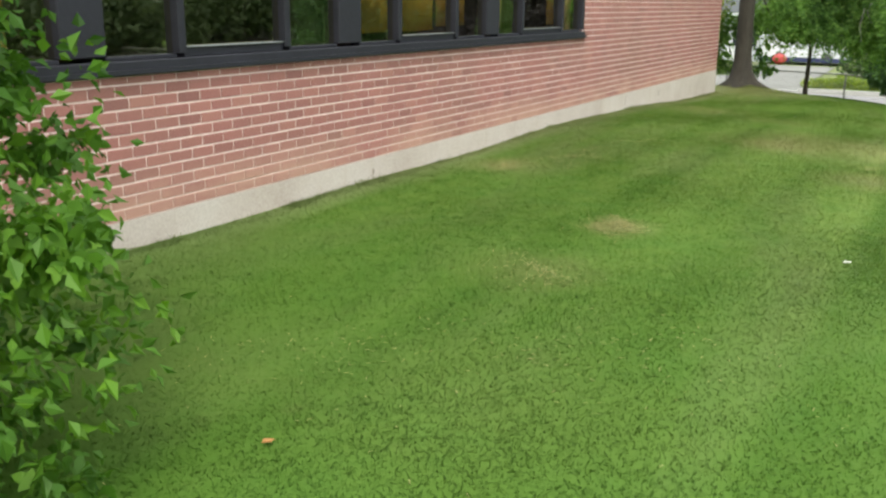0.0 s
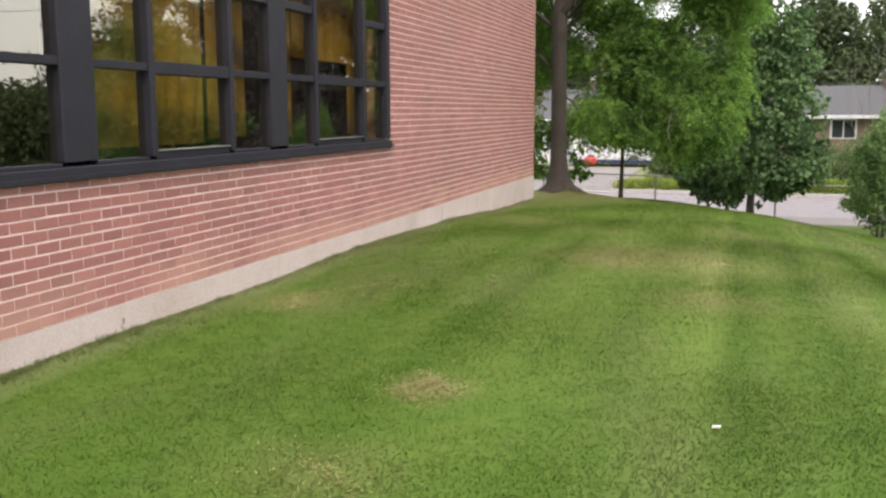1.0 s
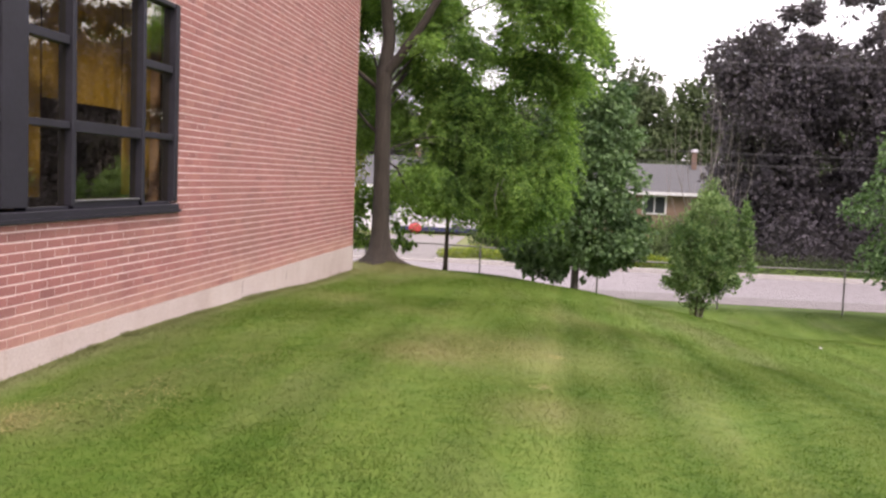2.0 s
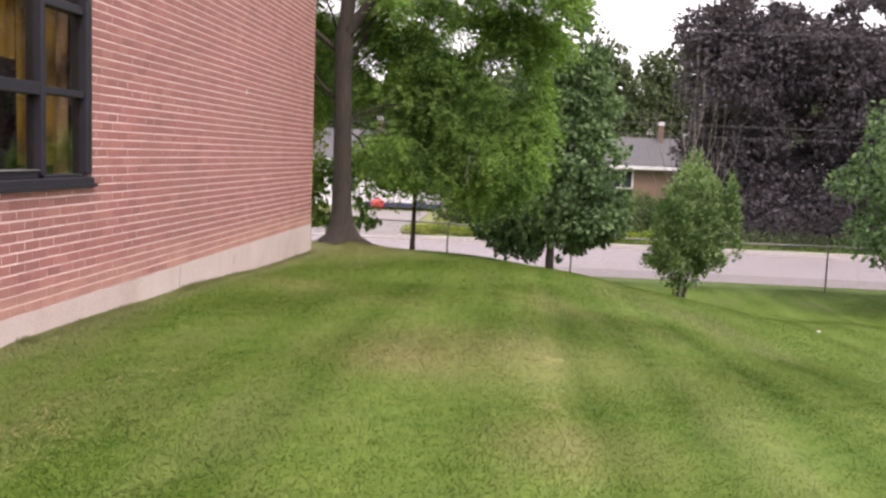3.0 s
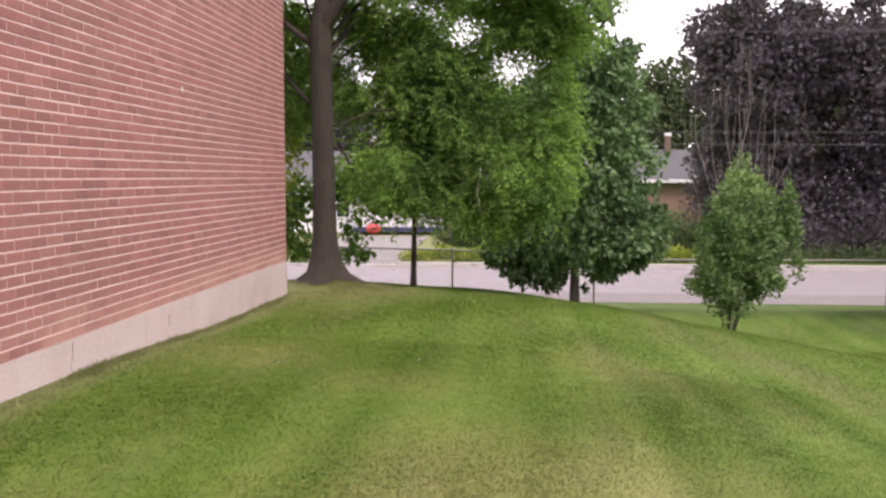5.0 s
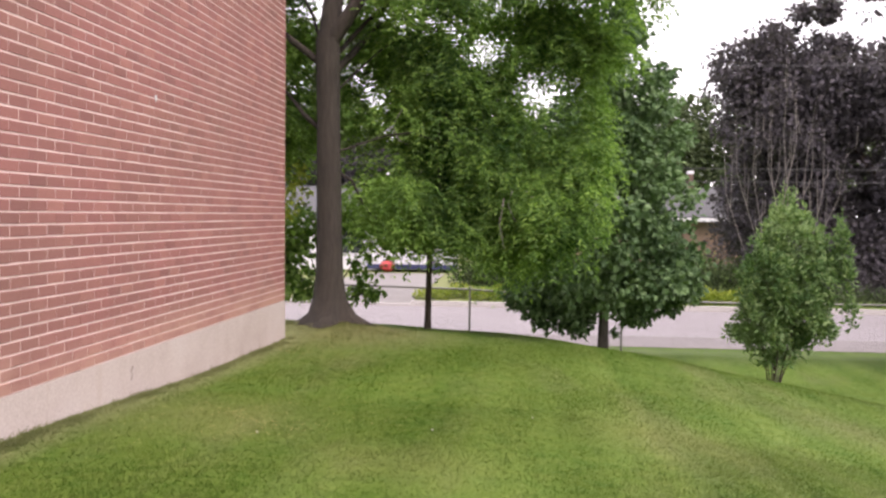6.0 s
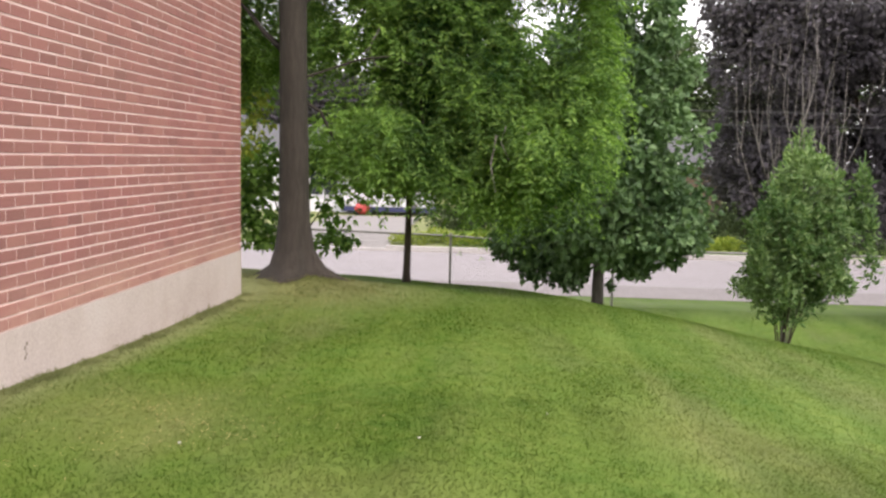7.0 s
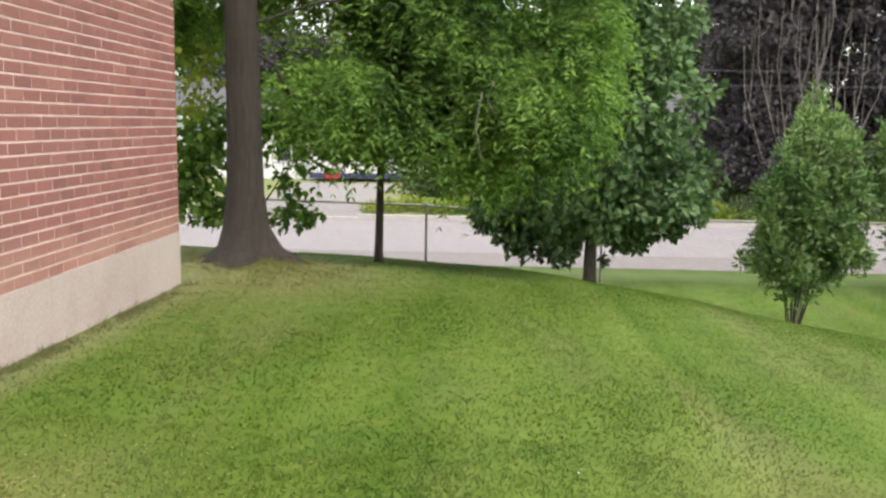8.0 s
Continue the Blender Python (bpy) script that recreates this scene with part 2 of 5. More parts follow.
def lawn_material(name, blade):
    m, n, l, b = mat(name, 0.75)
    g = n.new("ShaderNodeNewGeometry")
    sep = n.new("ShaderNodeSeparateXYZ")
    l.new(g.outputs["Position"], sep.inputs["Vector"])
    v = coords(n, l)
    # mower stripes along the wall, bent a little, where the blades lie to or fro
    wob = noise_tex(n, l, v, 0.35, 3)
    xs = math_node(n, l, "ADD", sep.outputs["X"], math_node(n, l, "MULTIPLY", math_node(n, l, "SUBTRACT", wob, 0.5), 0.22))
    xs = math_node(n, l, "PINGPONG", xs, STRIPES[-1][0])
    stripe = ramp(n, l, math_node(n, l, "DIVIDE", xs, STRIPES[-1][0]),
                  [(x / STRIPES[-1][0], tuple(a + (c - a) * k for a, c in zip((0.056, 0.116, 0.011), (0.126, 0.188, 0.036)))) for x, k in STRIPES])
    if blade:
        tone = ramp(n, l, g.outputs["Random Per Island"], [(0.0, (0.082, 0.155, 0.018)), (0.45, (0.100, 0.174, 0.022)), (0.9, (0.135, 0.204, 0.034)), (1.0, (0.20, 0.22, 0.065))])
    else:
        tone = ramp(n, l, noise_tex(n, l, v, 60, 4), [(0.3, (0.085, 0.155, 0.016)), (0.7, (0.14, 0.21, 0.030))])
    col = mix(n, l, 0.25, stripe, tone)
    tuft = noise_tex(n, l, v, 9, 5, 0.7)
    col = mix(n, l, ramp(n, l, tuft, [(0.45, (0, 0, 0)), (0.7, (0.45, 0.45, 0.45))]), col, (0.190, 0.245, 0.062))
    col = mix(n, l, ramp(n, l, tuft, [(0.3, (0.32, 0.32, 0.32)), (0.5, (0, 0, 0))]), col, (0.048, 0.108, 0.013))
    mid = noise_tex(n, l, v, 2.6, 5, 0.65)
    col = mix(n, l, ramp(n, l, mid, [(0.45, (0, 0, 0)), (0.68, (0.35, 0.35, 0.35))]), col, (0.062, 0.146, 0.024))
    # dry, thin patches
    dry = noise_tex(n, l, coords(n, l, (1.5, 0.35, 1)), 0.75, 6, 0.6)
    # the strip along the wall is poorer and drier, its colour also greyed for shade
    strip = math_node(n, l, "MULTIPLY", math_node(n, l, "SUBTRACT", 2.4, sep.outputs["X"]), 0.42, True)
    poor = math_node(n, l, "ADD", dry, math_node(n, l, "MULTIPLY", strip, 0.13))
    col = mix(n, l, ramp(n, l, poor, [(0.53, (0, 0, 0)), (0.74, (0.55, 0.55, 0.55))]), col, (0.170, 0.176, 0.078))
    for px, py, pr, ps in SCORCHED:
        spot = n.new("ShaderNodeVectorMath")
        spot.operation = "DISTANCE"
        flat = n.new("ShaderNodeCombineXYZ")
        l.new(sep.outputs["X"], flat.inputs[0])
        l.new(sep.outputs["Y"], flat.inputs[1])
        l.new(flat.outputs[0], spot.inputs[0])
        spot.inputs[1].default_value = (px, py, 0)
        edge = math_node(n, l, "ADD", math_node(n, l, "DIVIDE", spot.outputs["Value"], pr), math_node(n, l, "MULTIPLY", tuft, 1.5))
        col = mix(n, l, ramp(n, l, math_node(n, l, "MULTIPLY", edge, 0.4), [(0.35, (ps, ps, ps)), (0.75, (0, 0, 0))]), col, (0.27, 0.235, 0.110))
    # worn, strawy ground at the corner, round the old trunk
    away = n.new("ShaderNodeVectorMath")
    away.operation = "DISTANCE"
    l.new(g.outputs["Position"], away.inputs[0])
    away.inputs[1].default_value = (0.35, 0.75, -0.5)
    ragged = math_node(n, l, "ADD", away.outputs["Value"], math_node(n, l, "MULTIPLY", dry, 1.6))
    col = mix(n, l, ramp(n, l, math_node(n, l, "MULTIPLY", ragged, 0.33), [(0.48, (0.5, 0.5, 0.5)), (0.85, (0, 0, 0))]), col, (0.21, 0.18, 0.095))
    lie = ramp(n, l, math_node(n, l, "DIVIDE", xs, STRIPES[-1][0]), [(x / STRIPES[-1][0], tuple(a + (c - a) * k for a, c in zip((0.62, 0.72, 0.50), (1.28, 1.20, 1.45)))) for x, k in STRIPES])
    # pale, seedy grass at the foot of the wall
    foot = math_node(n, l, "MULTIPLY", math_node(n, l, "SUBTRACT", 0.34, sep.outputs["X"]), 4.0, True)
    col = mix(n, l, math_node(n, l, "MULTIPLY", foot, math_node(n, l, "ADD", 0.35, tuft), True), col, (0.205, 0.22, 0.10))
    # shade on the rough grass between the fence and the street, painted as a dark band
    verge_shade = ramp(n, l, math_node(n, l, "DIVIDE", sep.outputs["Y"], 20.0), [(0.40, (0.0,) * 3), (0.46, (0.6,) * 3), (0.63, (0.6,) * 3), (0.66, (0.0,) * 3)])
    col = mix(n, l, verge_shade, col, (0.052, 0.082, 0.024))
    # lusher, deeper green at the near end of the lawn
    lush = ramp(n, l, math_node(n, l, "DIVIDE", math_node(n, l, "ADD", sep.outputs["Y"], 18.0), 8.0), [(0.0, (0.62,) * 3), (0.45, (0.5,) * 3), (1.0, (0.0,) * 3)])
    col = mix(n, l, math_node(n, l, "MULTIPLY", lush, math_node(n, l, "ADD", 0.55, tuft)), col, (0.050, 0.116, 0.014))
    # the lie is freshest in the middle of the lawn and fades at both ends
    ends = ramp(n, l, math_node(n, l, "DIVIDE", math_node(n, l, "ADD", sep.outputs["Y"], 18.0), 20.0), [(0.0, (0.25,) * 3), (0.22, (0.3,) * 3), (0.34, (0.9,) * 3), (0.58, (0.9,) * 3), (0.76, (0.4,) * 3), (1.0, (0.3,) * 3)])
    col = mix(n, l, ends, col, mix(n, l, 1.0, col, lie, "MULTIPLY"))
    if not blade:
        col = mix(n, l, 0.12, col, (0.060, 0.095, 0.020))
    l.new(col, b.inputs["Base Color"])
    if blade:
        t = n.new("ShaderNodeBsdfTranslucent")
        l.new(col, t.inputs["Color"])
        vm = n.new("ShaderNodeMix")
        vm.data_type = "VECTOR"
        vm.inputs["Factor"].default_value = 0.85
        l.new(g.outputs["Normal"], vm.inputs[4])
        vm.inputs[5].default_value = (0, 0, 1)
        l.new(vm.outputs[1], b.inputs["Normal"])
        b.inputs["Specular IOR Level"].default_value = 0.2
        mx = n.new("ShaderNodeMixShader")
        mx.inputs["Fac"].default_value = 0.6
        l.new(b.outputs[0], mx.inputs[1])
        l.new(t.outputs[0], mx.inputs[2])
        l.new(mx.outputs[0], n["Material Output"].inputs["Surface"])
    else:
        b.inputs["Specular IOR Level"].default_value = 0.12
        bump(n, l, b, noise_tex(n, l, v, 40, 4), 0.12, 0.006)
    return m


M_LAWN, M_BLADE = lawn_material("turf", False), lawn_material("grass_blade", True)
M_ROAD = plain("pale_asphalt", (0.232, 0.213, 0.226), 0.9, 0, 0.07, 0.7, 0.004)
M_SHOULDER = plain("shoulder_gravel", (0.185, 0.168, 0.172), 0.95, 0, 0.14, 3, 0.01)
M_KERB = plain("kerb_concrete", (0.40, 0.38, 0.37), 0.9, 0, 0.1, 3, 0.004)
M_DRIVE = plain("driveway_asphalt", (0.20, 0.187, 0.185), 0.9, 0, 0.12, 1.5, 0.004)
M_GALV = plain("galvanised_steel", (0.17, 0.165, 0.16), 0.5, 0.4, 0.15, 6)
M_WHITE = plain("white_siding", (0.62, 0.62, 0.66), 0.6, 0, 0.05, 2)
M_ROOF = plain("grey_shingle", (0.08, 0.081, 0.088), 0.9, 0, 0.15, 4, 0.01)
M_TAN = plain("tan_brick", (0.19, 0.13, 0.10), 0.9, 0, 0.2, 9, 0.006)
M_FLUE = plain("brown_brick", (0.15, 0.10, 0.08), 0.9, 0, 0.2, 9, 0.006)
M_NAVY = plain("navy_paint", (0.03, 0.035, 0.10), 0.5, 0, 0.1, 2)
M_RED = plain("red_paint", (0.40, 0.05, 0.05), 0.5, 0, 0.1, 2)
M_WIRE = plain("wire_rubber", (0.05, 0.05, 0.055), 0.6, 0, 0.1, 2)
M_DARKGLASS = plain("far_window", (0.03, 0.035, 0.04), 0.12, 0, 0.1, 1)
M_WOOD = plain("weathered_wood", (0.10, 0.085, 0.075), 0.9, 0, 0.25, 5, 0.004)


# ---- building blocks ----
def mesh_np(name, verts, faces, material, smooth=False):
    verts, faces = np.asarray(verts, np.float32), np.asarray(faces, np.int32)
    me = bpy.data.meshes.new(name)
    k = faces.shape[1]
    me.vertices.add(len(verts))
    me.vertices.foreach_set("co", verts.ravel())
    me.loops.add(faces.size)
    me.loops.foreach_set("vertex_index", faces.ravel())
    me.polygons.add(len(faces))
    me.polygons.foreach_set("loop_start", np.arange(0, faces.size, k, dtype=np.int32))
    me.polygons.foreach_set("use_smooth", np.full(len(faces), bool(smooth)))
    me.update(calc_edges=True)
    me.validate()
    me.materials.append(material)
    return me


def thing(name, data=None, label="", category="", group="", kind="", at=None):
    ob = new(name, data)
    if at is not None:
        ob.matrix_world = at
    return tagged(ob, label, category, group, kind)


def part_of(name, data, parent, label="", kind=""):
    ob = new(name, data)
    ob.parent = parent
    return tagged(ob, label, kind=kind)


def bm_mesh(name, bm, material, smooth=False):
    me = bpy.data.meshes.new(name)
    if smooth:
        for f in bm.faces:
            f.smooth = True
    bm.to_mesh(me)
    bm.free()
    me.materials.append(material)
    return me


def part(name, bm, material, parent, label=""):
    return part_of(name, bm_mesh(name, bm, material), parent, label)


def box(bm, x0, y0, z0, x1, y1, z1):
    vs = [bm.verts.new((x, y, z)) for x in (x0, x1) for y in (y0, y1) for z in (z0, z1)]
    for f in ((0, 1, 3, 2), (4, 6, 7, 5), (0, 4, 5, 1), (2, 3, 7, 6), (0, 2, 6, 4), (1, 5, 7, 3)):
        bm.faces.new([vs[i] for i in f])


def bevel_box(x0, y0, z0, x1, y1, z1, w=0.006):
    bm = bmesh.new()
    box(bm, x0, y0, z0, x1, y1, z1)
    bmesh.ops.bevel(bm, geom=bm.edges[:], offset=w, segments=1, affect="EDGES")
    return bm


def tube_arrays(points, radii, sides=8, lobes=None):
    """A tapered tube through points: vertices and quads."""
    pts = [Vector(p) for p in points]
    vs, fs = [], []
    for i, p in enumerate(pts):
        d = (pts[min(i + 1, len(pts) - 1)] - pts[max(i - 1, 0)]).normalized()
        a = d.orthogonal().normalized() if abs(d.z) < 0.95 else Vector((1, 0, 0))
        a = (a - d * a.dot(d)).normalized()
        c = d.cross(a)
        for k in range(sides):
            th = 2 * math.pi * k / sides
            r = radii[i] * (lobes(i, th) if lobes else 1)
            vs.append(p + (a * math.cos(th) + c * math.sin(th)) * r)
        if i:
            for k in range(sides):
                k2 = (k + 1) % sides
                fs.append(((i - 1) * sides + k, (i - 1) * sides + k2, i * sides + k2, i * sides + k))
    return vs, fs


def tubes(name, runs, material, smooth=True):
    vs, fs = [], []
    for run in runs:
        v, f = tube_arrays(*run)
        o = len(vs)
        vs += v
        fs += [tuple(i + o for i in q) for q in f]
    return mesh_np(name, [tuple(v) for v in vs], fs, material, smooth)


rng = np.random.default_rng(7)


def unit(v):
    return v / np.maximum(np.linalg.norm(v, axis=-1, keepdims=True), 1e-9)


def leaves_at(pts, ways, size, wide=0.55, fold=0.25):
    """Folded leaves at pts growing along ways: vertices and triangles."""
    n = len(pts)
    side = unit(np.cross(ways, rng.normal(size=(n, 3))))
    up = np.cross(side, ways)
    s = (size * rng.uniform(0.65, 1.25, n))[:, None]
    mid = pts + ways * s * 0.45
    left = mid + side * s * wide * 0.5 + up * s * fold * 0.5
    right = mid - side * s * wide * 0.5 + up * s * fold * 0.5
    tip = pts + ways * s - up * s * 0.12
    v = np.stack([pts, left, tip, right], 1).reshape(-1, 3)
    o = (np.arange(n) * 4)[:, None]
    f = np.concatenate([o + np.array([0, 1, 2]), o + np.array([0, 2, 3])], 1).reshape(-1, 3)
    return v, f


def lobed_leaves(pts, ways, size):
    """Broad three-lobed leaves with a raised midrib."""
    n = len(pts)
    side = unit(np.cross(ways, rng.normal(size=(n, 3)) * 0.5 + np.array([0, 0, 1.0])))
    up = np.cross(side, ways)
    s = (size * rng.uniform(0.55, 1.25, n))[:, None]
    outline = ((0, 0, 0), (0.10, 0.30, 0.05), (0.42, 0.52, -0.06), (0.50, 0.24, 0.04), (0.74, 0.20, 0.02), (1.0, 0, -0.16),
               (0.74, -0.20, 0.02), (0.50, -0.24, 0.04), (0.42, -0.52, -0.06), (0.10, -0.30, 0.05), (0.5, 0, 0.0))
    v = np.stack([pts + ways * s * a + side * s * b + up * s * c for a, b, c in outline], 1).reshape(-1, 3)
    o = (np.arange(n) * 11)[:, None]
    f = np.concatenate([o + np.array([10, i, (i + 1) % 10]) for i in range(10)], 1).reshape(-1, 3)
    return v, f


def wave3(p, k, seed):
    r = np.random.default_rng(seed)
    out = np.zeros(len(p))
    for i in range(6):
        d = unit(r.normal(size=3)) * k * (0.7 + 0.25 * i)
        out += np.sin(p @ d + r.uniform(0, 6.28))
    return out / 6


def blob_points(n, blobs, shell=0.42, gap=-0.25, gap_k=3.0, seed=3):
    """n points in a union of ellipsoids (x, y, z, rx, ry, rz), denser towards their skins, with gaps."""
    b = np.array(blobs, float)
    wgt = (b[:, 3] * b[:, 4] * b[:, 5]) ** 0.72
    idx = rng.choice(len(b), int(n * 1.9), p=wgt / wgt.sum())
    d = unit(rng.normal(size=(len(idx), 3)))
    r = rng.uniform(0, 1, len(idx)) ** shell
    r *= 1 + 0.16 * wave3(d * 3 + idx[:, None], 2.0, seed)
    p = b[idx, :3] + d * r[:, None] * b[idx, 3:]
    keep = wave3(p, gap_k, seed + 1) > gap
    return p[keep][:n], d[keep][:n]


def clumps(blobs, per, size, seed, flat=0.75):
    """Break ellipsoids into many small tufts seated on and in their skins."""
    g = np.random.default_rng(seed)
    out = []
    for x, y, z, a, b, c in blobs:
        for k in range(max(3, int(per * (a * b + b * c + a * c) / 3))):
            d = unit(g.normal(size=3))
            r = g.uniform(0.55, 1.0) ** 0.5
            s = size * g.uniform(0.6, 1.35)
            out.append((x + d[0] * r * a, y + d[1] * r * b, z + d[2] * r * c, s, s, s * flat))
    return out


# ---- ground ----
def ground_z(x, y):
    """Lawn: level beside the wall, then a bank that falls away past the corner to the street."""
    x, y = np.asarray(x, float), np.asarray(y, float)
    soft = lambda a, w: w * np.logaddexp(0, a / w)
    u = y + 0.15 * np.clip(x, -3, 9)
    side = np.clip((y + 14) / 12, 0, 1)
    drop = 1.75 * (0.022 * soft(u + 7, 0.8) + 0.09 * soft(u - 3.4, 0.8))
    drop = drop + 0.16 * soft(np.minimum(x, 8) - 2.5, 0.6) * side * side * (3 - 2 * side)
    z = -0.17 - (drop - soft(drop - 1.76, 0.08))
    z = z + 0.012 * np.sin(x * 1.3 + y * 0.7) + 0.010 * np.sin(x * 2.9 - y * 1.7)
    # root mound of the old tree
    z = z + 0.16 * np.exp(-((x - TREE[0]) ** 2 + (y - TREE[1]) ** 2) / 0.55)
    # level strip at the fence, then down to the road
    k = np.clip((y - 9.6) / 3.0, 0, 1)
    z = z * (1 - k * k * (3 - 2 * k)) + (ROAD_Z - 0.02) * k * k * (3 - 2 * k)
    # far side of the street
    far = np.clip((y - 21.8) / 1.2, 0, 1)
    return z + far * (0.14 + 0.012 * np.clip(y - 23, 0, 60))


TREE = (0.28, 0.95)
ROAD_Z = -2.2


def sheet(xs, ys, zf, lift=0.0):
    gx, gy = np.meshgrid(xs, ys)
    v = np.stack([gx, gy, zf(gx, gy) + lift], -1).reshape(-1, 3)
    w = len(xs)
    i = (np.arange(len(ys) - 1)[:, None] * w + np.arange(w - 1)[None]).ravel()
    return v, np.stack([i, i + 1, i + 1 + w, i + w], 1)


xs = np.concatenate([np.linspace(-400, -22, 14), np.arange(-20, 24, 0.4), np.linspace(26, 400, 14)])
ys = np.concatenate([np.linspace(-300, -32, 12), np.arange(-30, 32, 0.4), np.linspace(34, 900, 22)])
thing("ground", mesh_np("ground", *sheet(xs, ys, ground_z), M_LAWN, True), "mown green lawn sloping down to a street", "lawn", kind="structure")

road_flat = lambda gx, gy: np.full(gx.shape, ROAD_Z)
thing("road", mesh_np("road", *sheet(np.linspace(-120, 140, 40), np.linspace(14.6, 21.4, 6), road_flat, -0.006), M_ROAD), "pale worn asphalt street", "road", kind="structure")
thing("road_shoulder", mesh_np("road_shoulder", *sheet(np.linspace(-120, 140, 40), np.linspace(12.7, 14.6, 4), road_flat, -0.010), M_SHOULDER), "darker grey shoulder along the street", "road shoulder", kind="structure")
bm = bmesh.new()
box(bm, -120, 21.4, ROAD_Z - 0.2, -5.6, 21.62, ROAD_Z + 0.17)
box(bm, -1.4, 21.4, ROAD_Z - 0.2, 140, 21.62, ROAD_Z + 0.17)
box(bm, -5.6, 21.4, ROAD_Z - 0.2, -1.4, 21.62, ROAD_Z + 0.075)
thing("kerb", bm_mesh("kerb", bm, M_KERB), "pale concrete kerb, dropped at a driveway", "kerb", kind="structure")
thing("driveway", mesh_np("driveway", *sheet(np.linspace(-5.6, -1.4, 6), np.linspace(21.62, 34, 20), ground_z, 0.05), M_DRIVE), "worn grey asphalt driveway across the street", "driveway", kind="structure")

# ---- school wing ----
C, L = 0.0677, 0.183                 # brick course and stretcher pitch
WIN_Y0, WIN_Y1, WIN_Z0, WIN_Z1 = -19.55, -7.30, 0.79, 2.64
TOP = 76 * C
bm = bmesh.new()
box(bm, -0.30, -30, 0, -0.0025, WIN_Y0, TOP)
box(bm, -0.30, WIN_Y1, 0, -0.0025, -0.0025, TOP)
box(bm, -0.30, WIN_Y0, 0, -0.0025, WIN_Y1, WIN_Z0)
box(bm, -0.30, WIN_Y0, WIN_Z1, -0.0025, WIN_Y1, TOP)
wall_east = thing("wall_east", bm_mesh("wall_east", bm, M_MORTAR), "red brick school wall with pale mortar joints", "brick wall", kind="structure")
bm = bmesh.new()
box(bm, -14, -0.30, 0, -0.30, -0.006, TOP)
box(bm, -14, -30, 0, -13.7, -0.30, TOP)
box(bm, -13.7, -30, 0, -0.30, -29.7, TOP)
thing("wall_north", bm_mesh("wall_north", bm, M_TAN), "plain rear walls of the brick school wing", "brick wall", kind="structure")
thing("roof", bm_mesh("roof", bevel_box(-14.05, -30.05, TOP, 0.05, 0.05, TOP + 0.22, 0.02), M_FRAME), "flat roof with a dark metal edge", "roof", kind="structure")
bm = bmesh.new()
box(bm, -14.0, -30, -0.95, 0.004, 0.004, -0.002)
foundation = thing("foundation", bm_mesh("foundation", bm, M_CONC), "stained pale concrete foundation below the brick", "foundation", kind="structure")
for cy, w, h in ((-11.95, 0.018, 0.10), (-5.52, 0.006, 0.30), (-3.88, 0.014, 0.09)):
    bm = bmesh.new()
    z = -0.02 if h > 0.2 else -0.09
    for i in range(5):
        o = 0.012 * math.sin(i * 2.1 + cy)
        box(bm, 0.0045, cy + o, z - h * (i + 1) / 5, 0.0065, cy + o + w * (0.5 + 0.5 * math.sin(i * 1.7 + 1)), z - h * i / 5)
    part("crack", bm, M_CRACK, foundation)


def in_window(y0, y1, z0, z1):
    return y1 > WIN_Y0 and y0 < WIN_Y1 and z1 > WIN_Z0 and z0 < WIN_Z1


near, rest = [], []
rb = random.Random(4)
for row in range(76):
    z0, z1 = row * C + 0.0052, (row + 1) * C - 0.0052
    y = -0.002 - (L / 2 if row % 2 else 0)
    if row % 2:
        rest.append((-L / 2 + 0.005, -0.002, z0, z1))
    while y > -29.9:
        ya, yb = y - L + 0.0065, y
        if ya < WIN_Y1 and yb > WIN_Y0 and ya > -24:
            if z0 < WIN_Z0 - 0.012 and z1 > WIN_Z0:
                rest.append((ya, min(yb, WIN_Y1), z0, WIN_Z0 - 0.003))
            elif z1 > WIN_Z1 + 0.012 and z0 < WIN_Z1:
                rest.append((ya, min(yb, WIN_Y1), WIN_Z1 + 0.003, z1))
        if -24 < ya and not in_window(ya, yb, z0, z1):
            if -4.6 < ya < -1.75 and row < 19:
                near.append((ya, yb, z0, z1))
            else:
                rest.append((ya, yb, z0, z1))
        elif -24 < ya and z1 > WIN_Z0 and z0 < WIN_Z1:
            if ya < WIN_Y1 < yb and yb - WIN_Y1 > 0.03:
                rest.append((WIN_Y1 + 0.004, yb, z0, z1))
        y -= L


def brick_mesh(k):
    r = random.Random(k)
    bm = bmesh.new()
    hw, hh, w = (L - 0.0065) / 2, C / 2 - 0.0052, 0.0025
    j = lambda: r.uniform(-0.0014, 0.0014)
    back = [bm.verts.new((-0.02, sy * hw, sz * hh)) for sy, sz in ((-1, -1), (1, -1), (1, 1), (-1, 1))]
    mid = [bm.verts.new((-w, sy * hw + j(), sz * hh + j())) for sy, sz in ((-1, -1), (1, -1), (1, 1), (-1, 1))]
    front = [bm.verts.new((j() * 0.5, sy * (hw - w) + j(), sz * (hh - w) + j())) for sy, sz in ((-1, -1), (1, -1), (1, 1), (-1, 1))]
    bm.faces.new(front)
    for a, b in ((back, mid), (mid, front)):
        for i in range(4):
            bm.faces.new((a[i], a[(i + 1) % 4], b[(i + 1) % 4], b[i]))
    return bm_mesh("brick", bm, M_BRICK)


